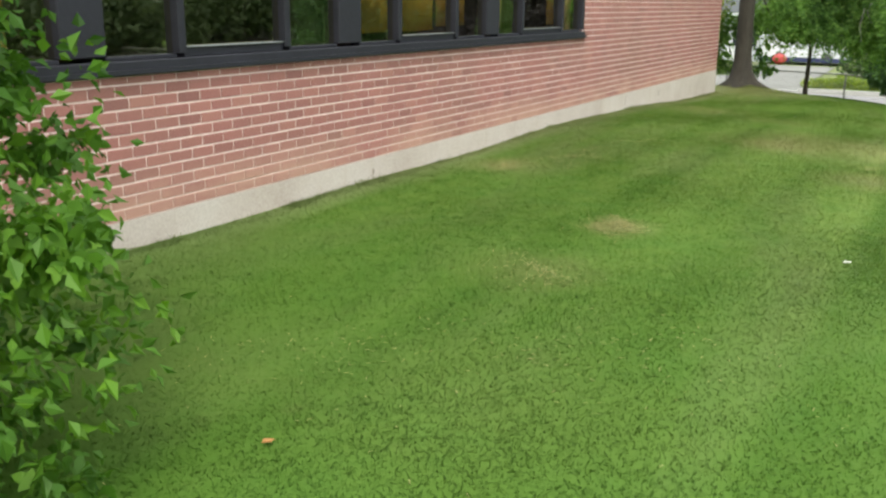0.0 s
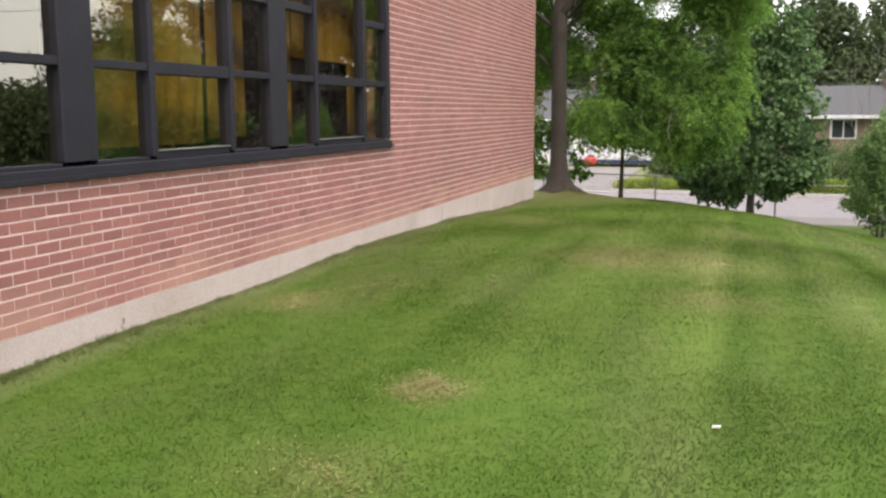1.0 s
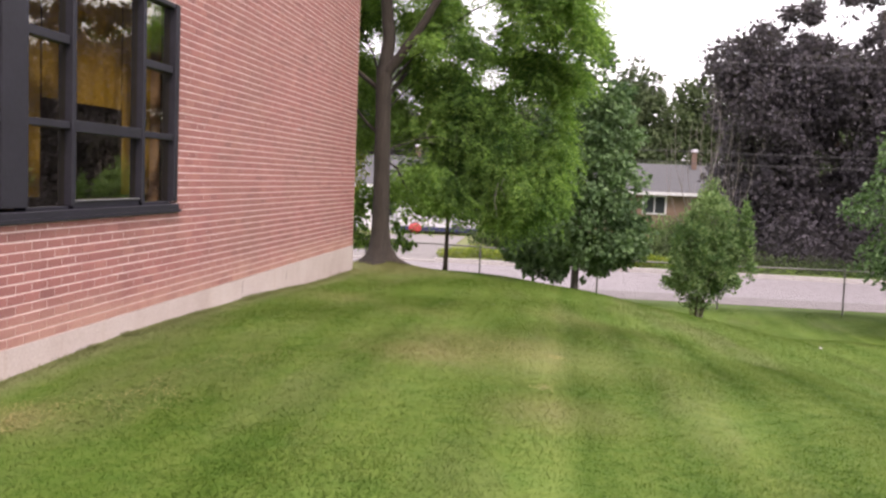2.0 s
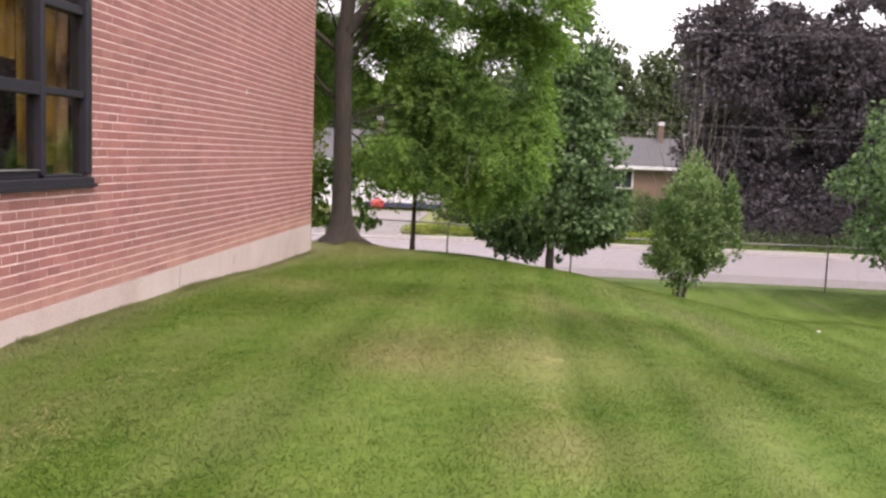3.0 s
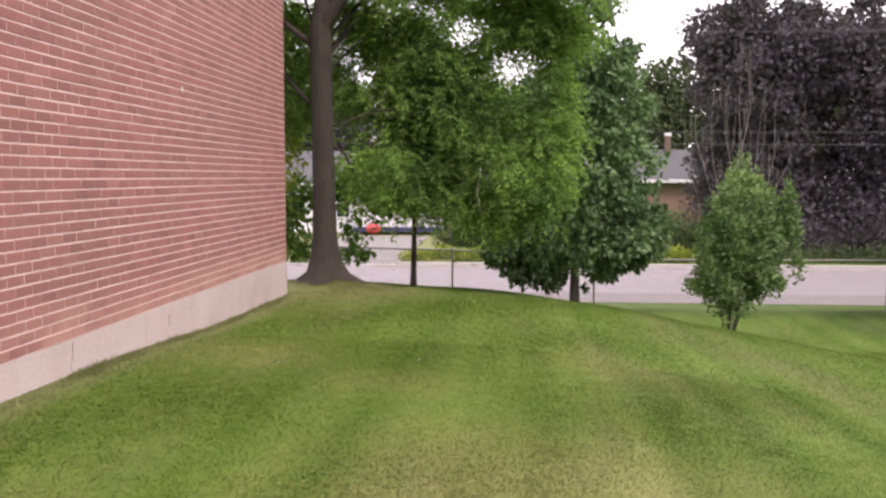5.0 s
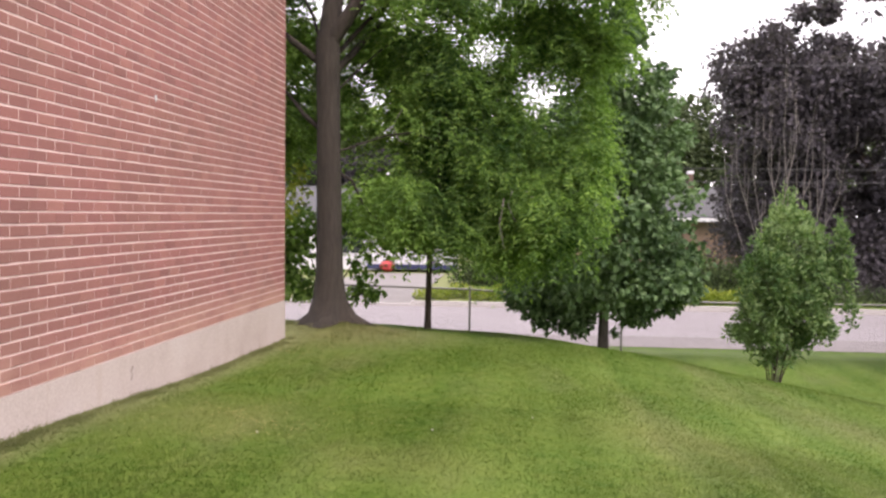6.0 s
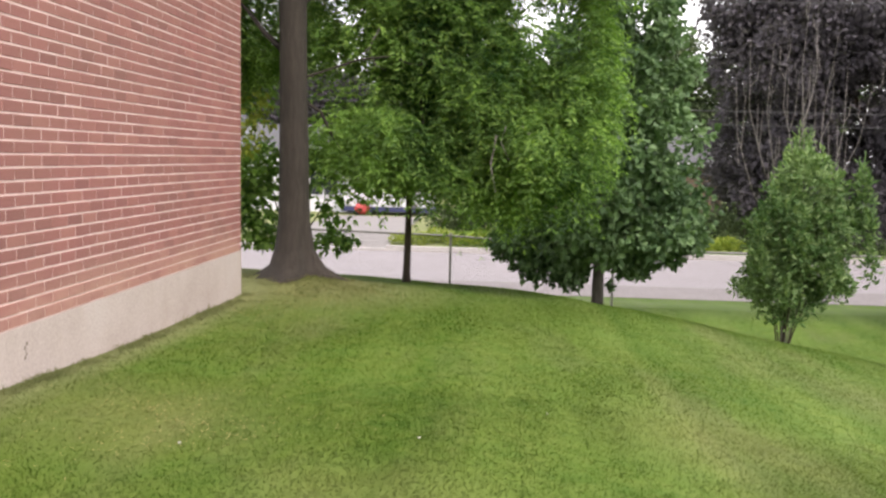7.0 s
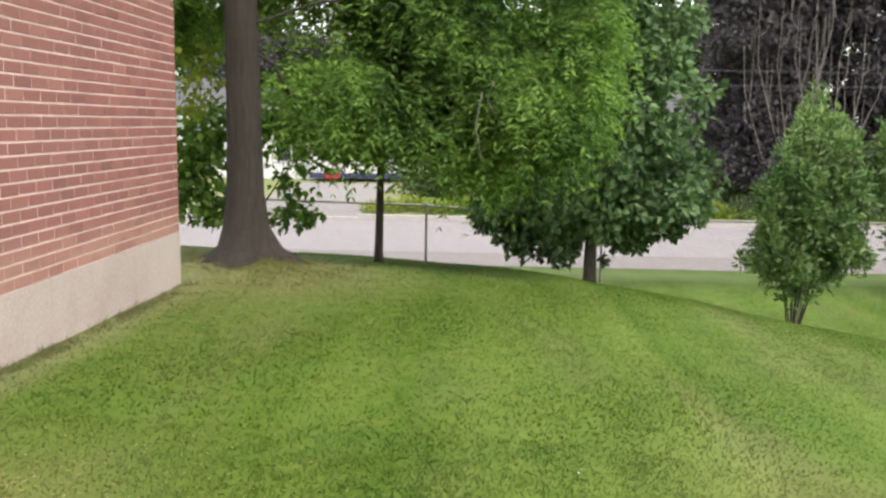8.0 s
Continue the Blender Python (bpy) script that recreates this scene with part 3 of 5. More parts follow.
r = np.array(rest)
n = len(r)
br = np.random.default_rng(5)
jit = lambda s: br.uniform(-s, s, n)
xf = br.uniform(-0.001, 0.0015, n)
cols = []
for x, inset in ((np.full(n, -0.02), 0.0), (xf - 0.002, 0.0), (xf, 0.0025)):
    for sy, sz in ((0, 2), (1, 2), (1, 3), (0, 3)):
        yy = r[:, sy] + (inset if sy == 0 else -inset) + jit(0.0016)
        zz = r[:, sz] + (inset if sz == 2 else -inset) + jit(0.0016)
        cols.append(np.stack([x, yy, zz], 1))
v = np.stack(cols, 1).reshape(-1, 3)
q = [(8, 9, 10, 11)] + [(a + i, a + (i + 1) % 4, a + 4 + (i + 1) % 4, a + 4 + i) for a in (0, 4) for i in range(4)]
f = ((np.arange(n) * 12)[:, None, None] + np.array(q)[None]).reshape(-1, 4)
part_of("brickwork", mesh_np("brickwork", v, f, M_BRICK_I), wall_east, kind="stuff")

# pale knock in one brick face
bm = bmesh.new()
bmesh.ops.create_icosphere(bm, subdivisions=1, radius=0.022, matrix=Matrix.Translation((0.001, -3.46, 1.765)) @ Matrix.Diagonal((0.2, 0.8, 1.4, 1)))
part("chipped_spot", bm, M_WHITE, wall_east, "pale chipped spot on a brick")

# window band
POSTS = [-9.79, -12.21, -14.63, -17.05]
POST_W, JAMB = 0.29, 0.09
frame_x0, frame_x1 = -0.11, -0.012


def window_unit(i, y0, y1):
    """Three lights side by side, the outer ones with two transoms, between posts at y0 and y1."""
    u = thing("window_%d" % i, None, "dark bronze-framed classroom window with tinted panes", "window", "classroom windows", "structure", pose(0, 0, 0))
    m1, m2 = y0 + 0.555, y1 - 0.60
    zb, z1, z2, zt = 0.895, 1.465, 2.06, 2.60
    for ym in (m1, m2):
        part("mullion", bevel_box(frame_x0, ym - 0.030, zb, frame_x1 + 0.012, ym + 0.030, zt, 0.004), M_FRAME, u)
    part("head", bevel_box(frame_x0, y0, zt, frame_x1 + 0.008, y1, WIN_Z1, 0.004), M_FRAME, u)
    lights = ((y0, m1 - 0.030, True), (m1 + 0.030, m2 - 0.030, False), (m2 + 0.030, y1, True))
    for a, b, narrow in lights:
        d = 0.042 if not narrow else 0.026
        part("transom", bevel_box(frame_x0, a, z1 - d, frame_x1 - (0.0 if narrow else -0.006), b, z1 + d, 0.004), M_FRAME, u)
        part("bottom_rail", bevel_box(frame_x0, a, 0.872, frame_x1 - 0.01, b, zb + (0.0 if narrow else 0.03), 0.004), M_FRAME, u)
        stops = [zb + (0 if narrow else 0.03), z1 - d, z1 + d, zt]
        if narrow:
            part("transom", bevel_box(frame_x0, a, z2 - 0.032, frame_x1 - 0.004, b, z2 + 0.032, 0.004), M_FRAME, u)
            stops = [zb, z1 - d, z1 + d, z2 - 0.032, z2 + 0.032, zt]
        for k in range(0, len(stops), 2):
            tilt = 0.002 * math.sin(i * 3.1 + k + a)
            bm = bmesh.new()
            vs = [bm.verts.new((-0.055 + s * tilt, y, z)) for y, z, s in ((a, stops[k], -1), (b, stops[k], 1), (b, stops[k + 1], 1), (a, stops[k + 1], -1))]
            bm.faces.new(vs)
            p = part("pane", bm, M_GLASS, u)
            p.visible_shadow = False
            if k == 0 and not narrow:
                part("glazing_bead", bevel_box(-0.05, a + 0.01, stops[0] + 0.001, -0.006, b - 0.01, stops[0] + 0.008, 0.001), M_FRAME_EDGE, u, "thin bright metal bead")


edges = [WIN_Y1 - JAMB] + [e for p in POSTS for e in (p + POST_W / 2, p - POST_W / 2)] + [WIN_Y0 + JAMB]
for i in range(0, len(edges), 2):
    window_unit(i // 2 + 1, edges[i + 1], edges[i])
band = thing("window_frame", None, "dark bronze metal posts and sill of the window band", "window frame", kind="structure", at=pose(0, 0, 0))
for p in POSTS:
    part("post", bevel_box(-0.14, p - POST_W / 2, 0.895, -0.004, p + POST_W / 2, WIN_Z1 - 0.002, 0.006), M_FRAME, band)
part("jamb", bevel_box(-0.14, WIN_Y1 - JAMB, 0.895, 0.004, WIN_Y1 - 0.002, WIN_Z1 - 0.002, 0.005), M_FRAME, band)
part("jamb", bevel_box(-0.14, WIN_Y0 + 0.002, 0.895, 0.004, WIN_Y0 + JAMB, WIN_Z1 - 0.002, 0.005), M_FRAME, band)
bm = bevel_box(-0.14, WIN_Y0 + 0.002, WIN_Z0 + 0.002, 0.022, WIN_Y1 - 0.002, 0.872, 0.006)
box(bm, 0.0, WIN_Y0 - 0.01, WIN_Z0 + 0.01, 0.04, WIN_Y1 + 0.012, WIN_Z0 + 0.035)
part("sill", bm, M_FRAME, band, "dark metal sill with a projecting lip")

# classroom behind the glass
bm = bmesh.new()
box(bm, -7.2, -29.6, 0.0, -0.31, -0.4, 0.04)
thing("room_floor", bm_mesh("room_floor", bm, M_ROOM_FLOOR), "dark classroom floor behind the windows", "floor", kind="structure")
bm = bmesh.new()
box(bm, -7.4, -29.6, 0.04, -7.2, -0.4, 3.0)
thing("room_wall", bm_mesh("room_wall", bm, M_ROOM), "ochre classroom wall, darkened for the dim room", "wall", kind="structure")
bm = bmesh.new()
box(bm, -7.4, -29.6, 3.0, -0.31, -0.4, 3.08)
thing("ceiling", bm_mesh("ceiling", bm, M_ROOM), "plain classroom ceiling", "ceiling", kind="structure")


def curtain(y0, y1, z0):
    n = max(8, int((y1 - y0) / 0.025))
    yy = np.linspace(y0, y1, n)
    xx = -0.24 + 0.006 * np.sin(yy * 31) + 0.010 * np.sin(yy * 9)
    v = np.concatenate([np.stack([xx, yy, np.full(n, z0)], 1), np.stack([xx, yy, np.full(n, 2.95)], 1)])
    v = np.concatenate([v, v + np.array([-0.006, 0, 0])])
    i = np.arange(n - 1)
    f = np.concatenate([np.stack([i, i + 1, i + 1 + n, i + n], 1), np.stack([i, i + n, i + 1 + n, i + 1], 1) + 2 * n])
    thing("curtain", mesh_np("curtain", v, f, M_CURTAIN, True), "ochre pleated curtain hanging behind the window", "curtain", "classroom curtains")


for y0, y1, z0 in ((-9.1, -7.9, 1.66), (-7.88, -7.36, 0.95), (-9.66, -9.12, 0.95), (-10.5, -9.93, 0.98), (-12.06, -10.55, 0.95), (-16.1, -14.9, 0.9), (-18.9, -17.2, 1.0)):
    curtain(y0, y1, z0)


def desk(x, y):
    d = thing("desk", None, "brown wooden classroom desk", "desk", "classroom desks", at=pose(x, y, 0.04))
    part("desktop", bevel_box(-0.35, -0.6, 0.72, 0.35, 0.6, 0.76), M_DESK, d)
    for sy in (-0.55, 0.51):
        for sx in (-0.32, 0.28):
            part("leg", bevel_box(sx, sy, 0, sx + 0.04, sy + 0.04, 0.72, 0.003), M_FRAME, d)


for y in (-8.6, -10.9, -13.4, -15.8):
    desk(-1.3, y)


# ---- trees ----
def limb_run(p0, p1, r0, r1, bend, seed, steps=7):
    q = random.Random(seed)
    p0, p1 = Vector(p0), Vector(p1)
    off = Vector((q.uniform(-1, 1), q.uniform(-1, 1), q.uniform(0.2, 1))) * bend
    pts = []
    for i in range(steps):
        t = i / (steps - 1)
        w = Vector((q.uniform(-1, 1), q.uniform(-1, 1), q.uniform(-1, 1))) * bend * 0.12
        pts.append(p0.lerp(p1, t) + off * math.sin(math.pi * t) + (w if 0 < i < steps - 1 else Vector()))
    return pts, [r0 + (r1 - r0) * (i / (steps - 1)) ** 0.8 for i in range(steps)]


def simple_crown(n, blobs, size, wide, material, droop=0.3, shell=0.42, gap=-0.3, gap_k=3.0, seed=3):
    p, d = blob_points(n, blobs, shell, gap, gap_k, seed)
    ways = unit(d * 0.7 + rng.normal(size=p.shape) * 0.7 + np.array([0, 0, -droop]))
    return mesh_np("crown", *leaves_at(p, ways, size, wide), material)


def lobed_crown(n, blobs, size, material, seed):
    p, d = blob_points(n, blobs, 0.5, -0.35, 3.5, seed)
    ways = unit(d * 0.6 + rng.normal(size=p.shape) * 0.55 + np.array([0, 0, -0.7]))
    return mesh_np("crown", *lobed_leaves(p, ways, size), material, True)


def frond_crown(n, blobs, length, leaflet, material, shell=0.5, gap=-0.2, gap_k=2.2, seed=5, pairs=6, holes=()):
    """Feathered leaves: leaflets in pairs along drooping stalks."""
    p, d = blob_points(n, blobs, shell, gap, gap_k, seed)
    for hx, hy, hz, hr in holes:
        clear = ((p[:, 0] - hx) / hr) ** 2 + ((p[:, 1] - hy) / 3) ** 2 + ((p[:, 2] - hz) / hr) ** 2 > 1
        p, d = p[clear], d[clear]
    n = len(p)
    out = unit(d * np.array([1, 1, 0.3]) + rng.normal(size=p.shape) * 0.6)
    side = unit(np.cross(out, np.array([0, 0, 1.0]) + rng.normal(size=p.shape) * 0.3))
    ln = length * rng.uniform(0.7, 1.2, n)
    vv, ff, o = [], [], 0
    for k in range(pairs):
        t = (k + 1) / pairs
        base = p + out * (ln * t)[:, None] + np.array([0, 0, -1.0]) * (ln * 0.75 * t * t)[:, None]
        for s in (-1, 1):
            w = unit(side * s + out * 0.55 + np.array([0, 0, -0.55]) + rng.normal(size=p.shape) * 0.22)
            v, f = leaves_at(base, w, leaflet, 0.34, 0.12)
            vv.append(v)
            ff.append(f + o)
            o += len(v)
    return mesh_np("crown", np.concatenate(vv), np.concatenate(ff), material)


def tree(name, label, x, y, trunk, limbs, crowns, bark, group=""):
    """trunk and limbs: runs for tubes in world places; crowns: meshes."""
    t = thing(name, None, label, "tree", group, at=pose(x, y, float(ground_z(x, y))))
    inv = t.matrix_world.inverted()
    for nm, runs in (("trunk", trunk), ("limb", limbs)):
        for run in runs:
            ob = part_of(nm, tubes(nm, [run], bark), t)
            ob.matrix_parent_inverse = inv
    for me in crowns:
        ob = part_of("crown", me, t)
        ob.matrix_parent_inverse = inv
    return t


def flare(z0, spread):
    def lobes(i, th):
        k = max(0.0, 1 - i / 4.0)
        return 1 + k * spread * (0.35 * math.sin(3 * th + 0.6) + 0.25 * math.sin(5 * th + 2)) + 0.04 * math.sin(7 * th + i)
    return lobes


# old locust by the corner
gx, gy = TREE
g0 = float(ground_z(gx, gy))
tz = [g0 - 0.14, g0 - 0.02, g0 + 0.08, g0 + 0.26, g0 + 0.55, g0 + 1.1, g0 + 2.4, g0 + 3.35]
tr = [0.54, 0.38, 0.27, 0.20, 0.165, 0.148, 0.138, 0.145]
tx = [0, 0, 0.0, 0.0, 0.005, 0.0, -0.02, -0.03]
trunk = [([(gx + o, gy, z) for o, z in zip(tx, tz)], tr, 20, flare(g0, 0.9))]
top = (gx - 0.03, gy, g0 + 3.25)
limbs = []
for i, (to, r0, r1, fr) in enumerate((
        ((gx - 0.75, gy + 0.1, 6.4), 0.135, 0.07, top),
        ((gx - 0.5, gy + 0.5, 9.5), 0.075, 0.02, (gx - 0.72, gy + 0.1, 6.2)),
        ((gx + 1.25, gy + 0.2, 5.6), 0.10, 0.05, top),
        ((gx + 2.6, gy + 0.8, 6.4), 0.05, 0.015, (gx + 1.2, gy + 0.2, 5.5)),
        ((gx - 0.9, gy + 0.6, 4.3), 0.03, 0.008, (gx - 0.1, gy, g0 + 2.6)),
        ((gx + 1.6, gy + 0.9, 3.3), 0.016, 0.005, (gx + 0.05, gy, g0 + 2.7)),
        ((gx + 1.4, gy + 1.0, 1.9), 0.014, 0.005, (gx + 0.06, gy, g0 + 2.0)),
        ((gx + 2.0, gy + 1.2, 4.6), 0.032, 0.010, (gx, gy + 0.05, g0 + 3.1)),
        ((gx + 0.62, gy + 0.5, 0.75), 0.035, 0.010, (gx + 0.08, gy + 0.05, g0 + 2.15)),
        ((1.55, 1.75, 1.15), 0.016, 0.006, (1.35, 1.9, 2.6)),
        ((1.95, 1.7, 1.45), 0.014, 0.005, (1.5, 1.8, 2.3)),
        ((gx - 1.6, gy + 1.0, 4.4), 0.05, 0.012, (gx - 0.03, gy, g0 + 3.0)),
        ((gx - 0.9, gy + 1.6, 2.9), 0.035, 0.010, (gx - 0.03, gy, g0 + 2.2)),
        ((gx + 0.8, gy + 2.6, 3.8), 0.05, 0.012, (gx, gy, g0 + 2.9)))):
    limbs.append((*limb_run(fr, to, r0, r1, 0.35, i + 20), 8))
mass = [
    (-1.0, 2.2, 2.2, 0.7, 0.8, 0.7), (2.95, 2.2, 1.15, 0.68, 0.9, 0.80), (2.7, 2.3, 1.85, 0.85, 1.0, 0.75), (2.25, 2.5, 1.2, 0.85, 1.0, 0.85),
    (1.5, 2.3, 1.4, 0.9, 0.9, 0.8), (0.95, 2.0, 1.25, 0.55, 0.7, 0.55), (2.1, 2.4, 2.4, 1.3, 1.2, 0.85), (1.0, 2.4, 2.6, 1.0, 1.2, 0.9),
    (1.9, 2.4, 1.0, 0.6, 0.7, 0.45), (1.25, 2.4, 1.1, 0.5, 0.6, 0.35), (-0.7, 2.8, 2.9, 0.9, 1.0, 0.9)]
upper = [(2.3, 2.3, 3.2, 1.1, 1.1, 0.6), (2.9, 2.2, 2.9, 1.0, 1.0, 0.7), (1.0, 2.2, 3.7, 0.9, 1.2, 0.6), (3.2, 2.0, 3.8, 0.9, 1.0, 0.6), (-1.4, 2.6, 3.6, 1.0, 1.2, 0.8), (0.3, 2.6, 3.4, 0.6, 0.8, 0.5),
         (2.3, 1.8, 4.4, 1.6, 1.4, 0.5), (3.2, 2.0, 4.2, 0.6, 0.8, 0.5), (0.4, 2.2, 4.7, 1.2, 1.4, 0.5)]
# gaps where the sky shows between the boughs: x, y, z, radius
HOLES = ((0.62, 2.3, 2.60, 0.28), (3.0, 2.3, 2.45, 0.33), (2.62, 2.3, 2.68, 0.27), (2.08, 2.3, 3.25, 0.30))
# leaves above the view, added to shade the left of the crown
shade_crown = [(0.0, 2.4, 5.8, 2.0, 2.0, 0.9), (-1.4, 1.2, 6.5, 2.0, 1.9, 1.1), (0.2, 1.0, 8.0, 2.4, 2.2, 1.4)]
tree("locust_tree", "old tree with ridged brown trunk, flared roots and drooping feathered leaves", gx, gy, trunk, limbs,
     [frond_crown(9000, clumps(mass, 26, 0.30, 51), 0.30, 0.082, M_LOCUST, 0.7, -0.35, 3.4, 5, 7, HOLES), frond_crown(2600, mass, 0.33, 0.078, M_LOCUST, 0.5, -0.3, 3.4, 5, 7, HOLES),
      frond_crown(6600, clumps(upper, 9, 0.36, 52), 0.34, 0.09, M_LOCUST, 0.7, -0.07, 5.0, 6, 7, HOLES), frond_crown(3600, shade_crown, 0.42, 0.14, M_LOCUST, 0.6, -0.35, 1.6, 7, 6), lobed_crown(170, [(-0.42, 2.0, 1.35, 0.22, 0.3, 0.35), (-0.5, 2.0, 1.0, 0.15, 0.2, 0.15)], 0.075, M_YELLOW, 33)], M_BARK)

# bare twigs that hang in the drooping leaves
locust = bpy.data.objects["locust_tree"]
for k, (a, c, d) in enumerate((((2.35, 1.25, 1.15), (2.30, 1.2, 0.85), (2.36, 1.2, 0.55)), ((2.62, 1.3, 1.25), (2.74, 1.3, 1.12), (2.78, 1.3, 0.90)), ((1.10, 1.3, 2.25), (0.98, 1.3, 2.02), (0.72, 1.3, 1.86)),
                              ((1.0, 1.3, 2.0), (1.06, 1.3, 1.86), (1.18, 1.3, 1.80)), ((2.45, 1.25, 1.25), (2.40, 1.2, 1.08), (2.50, 1.2, 0.88)))):
    ob = part_of("dead_twig", tubes("dead_twig", [([a, c, d], [0.008, 0.006, 0.003], 5)], M_DEAD), locust, "bare pale twig")
    ob.matrix_parent_inverse = locust.matrix_world.inverted()

# sprays of leaves round the old trunk
shrub_at = (-0.15, 2.6)
tree("leafy_shrub", "leafy shrub sprouting beside the old trunk", *shrub_at,
     [(*limb_run((-0.15, 2.6, float(ground_z(-0.15, 2.6)) - 0.05), (-0.1, 2.6, 0.4), 0.025, 0.01, 0.05, 2), 6)],
     [(*limb_run((-0.15, 2.6, -0.4), (a, 2.6 + b, c), 0.015, 0.005, 0.08, i + 60), 5) for i, (a, b, c) in enumerate(((-0.8, 0, 0.5), (0.45, -0.1, 0.5), (0.6, -0.1, -0.1), (-0.5, 0.2, 0.8)))],
     [lobed_crown(2300, [(-0.72, 2.6, 0.30, 0.45, 0.45, 0.55), (-0.55, 2.6, 0.75, 0.45, 0.4, 0.3), (0.42, 2.6, 0.45, 0.38, 0.4, 0.42), (0.42, 2.5, -0.12, 0.28, 0.3, 0.15), (-0.35, 2.5, -0.1, 0.25, 0.25, 0.15), (0.15, 2.8, 0.8, 0.6, 0.5, 0.35)], 0.095, M_LOCUST, 8)], M_BARK_D)

# slim young tree by the fence
px, py = 1.28, 2.7
pz = float(ground_z(px, py))
tree("young_tree", "slim dark-stemmed young tree on the bank", px, py,
     [([(px, py, pz - 0.05), (px, py, pz + 0.12), (px + 0.01, py, pz + 0.6), (px + 0.015, py, pz + 1.2), (px, py, pz + 2.4)], [0.06, 0.047, 0.04, 0.036, 0.012], 10)],
     [(*limb_run((px + 0.01, py, pz + 1.0), (px + a, py + b, pz + c), 0.014, 0.004, 0.08, i + 90), 5) for i, (a, b, c) in enumerate(((-0.4, 0, 1.3), (0.35, 0.1, 1.4), (-0.2, -0.2, 1.8)))],
     [lobed_crown(900, [(px - 0.2, py, pz + 1.25, 0.42, 0.35, 0.2), (px, py, pz + 1.8, 0.4, 0.4, 0.5)], 0.09, M_LOCUST, 9)], M_BARK_D)

# rounded maple on the bank
mx, my = 3.9, 5.45
mz = float(ground_z(mx, my))
maple = [(mx + 0.05, my, mz + 1.55, 1.55, 1.5, 0.95), (mx - 0.55, my, mz + 1.08, 0.98, 0.9, 0.46), (mx + 0.6, my, mz + 1.25, 0.9, 0.9, 0.5),
         (mx - 0.8, my, mz + 0.72, 0.36, 0.36, 0.22), (mx - 0.42, my - 0.1, mz + 0.60, 0.30, 0.3, 0.20), (mx - 1.12, my, mz + 0.92, 0.32, 0.3, 0.20), (mx + 0.45, my, mz + 0.80, 0.24, 0.25, 0.16), (mx + 0.95, my, mz + 0.98, 0.26, 0.3, 0.16),
         (mx + 0.08, my, mz + 2.5, 1.48, 1.4, 0.95), (mx + 0.1, my, mz + 3.4, 1.22, 1.15, 0.95), (mx + 0.08, my, mz + 4.2, 0.98, 0.9, 0.9), (mx + 0.05, my, mz + 5.0, 0.66, 0.6, 0.8), (mx, my, mz + 5.7, 0.35, 0.35, 0.6)]
skirt = [(mx - 0.80, my, mz + 0.66, 0.40, 0.40, 0.30), (mx - 1.30, my, mz + 0.90, 0.38, 0.35, 0.22), (mx - 0.42, my - 0.2, mz + 0.56, 0.24, 0.3, 0.22), (mx + 0.55, my, mz + 0.66, 0.28, 0.3, 0.22), (mx + 0.95, my, mz + 0.86, 0.36, 0.35, 0.22), (mx + 1.3, my, mz + 1.1, 0.32, 0.3, 0.26)]
tree("maple_tree", "round-headed green maple with a short grey trunk", mx, my,
     [([(mx, my, mz - 0.05), (mx, my, mz + 0.08), (mx, my, mz + 0.5), (mx + 0.02, my, mz + 1.5), (mx, my, mz + 3), (mx, my, mz + 5.2)], [0.13, 0.095, 0.082, 0.075, 0.05, 0.01], 12)],
     [(*limb_run((mx, my, mz + 0.75 + 0.28 * i), (mx + 1.1 * math.cos(i * 2.4), my + 1.1 * math.sin(i * 2.4), mz + 1.3 + 0.4 * i), 0.03, 0.006, 0.12, i + 120), 5) for i in range(8)],
     [lobed_crown(40, [(mx + 0.19, my - 0.05, mz + 0.36, 0.08, 0.08, 0.10)], 0.07, M_MAPLE, 77), simple_crown(1900, skirt, 0.11, 0.78, M_MAPLE, 0.5, 0.5, -0.25, 5.0, 14), simple_crown(15000, clumps(maple, 34, 0.24, 53), 0.118, 0.78, M_MAPLE, 0.45, 0.7, -0.5, 3.4, 11), simple_crown(7000, maple, 0.118, 0.78, M_MAPLE, 0.45, 0.4, -0.34, 3.4, 12)], M_BARK_G)

# small tree with many stems
sx, sy = 6.5, 4.85
sz = float(ground_z(sx, sy))
egg = [(sx + 0.08, sy, sz + 1.15, 0.66, 0.6, 0.42), (sx + 0.02, sy, sz + 0.78, 0.42, 0.4, 0.24), (sx - 0.50, sy, sz + 0.88, 0.24, 0.25, 0.10), (sx + 0.62, sy, sz + 0.95, 0.28, 0.3, 0.16), (sx + 0.15, sy, sz + 1.75, 0.68, 0.6, 0.5),
       (sx + 0.20, sy, sz + 2.30, 0.42, 0.4, 0.45), (sx + 0.56, sy, sz + 1.75, 0.28, 0.35, 0.5)]
shoots = [(sx + 0.15 + a, sy + 0.45 * math.sin(3.7 * a + 1.0), sz + z, 0.11, 0.11, h) for a, z, h in
          ((0.05, 2.85, 0.42), (0.2, 2.75, 0.4), (-0.1, 2.6, 0.4), (0.72, 2.4, 0.40), (0.76, 2.2, 0.4), (0.82, 1.8, 0.4), (0.5, 2.35, 0.4), (-0.35, 2.3, 0.4), (-0.55, 2.1, 0.4),
           (-0.66, 1.8, 0.4), (-0.72, 1.4, 0.35), (0.85, 1.3, 0.35), (0.35, 2.5, 0.4), (-0.6, 1.2, 0.3), (0.6, 1.9, 0.4), (-0.2, 1.9, 0.45), (0.15, 1.5, 0.4))]
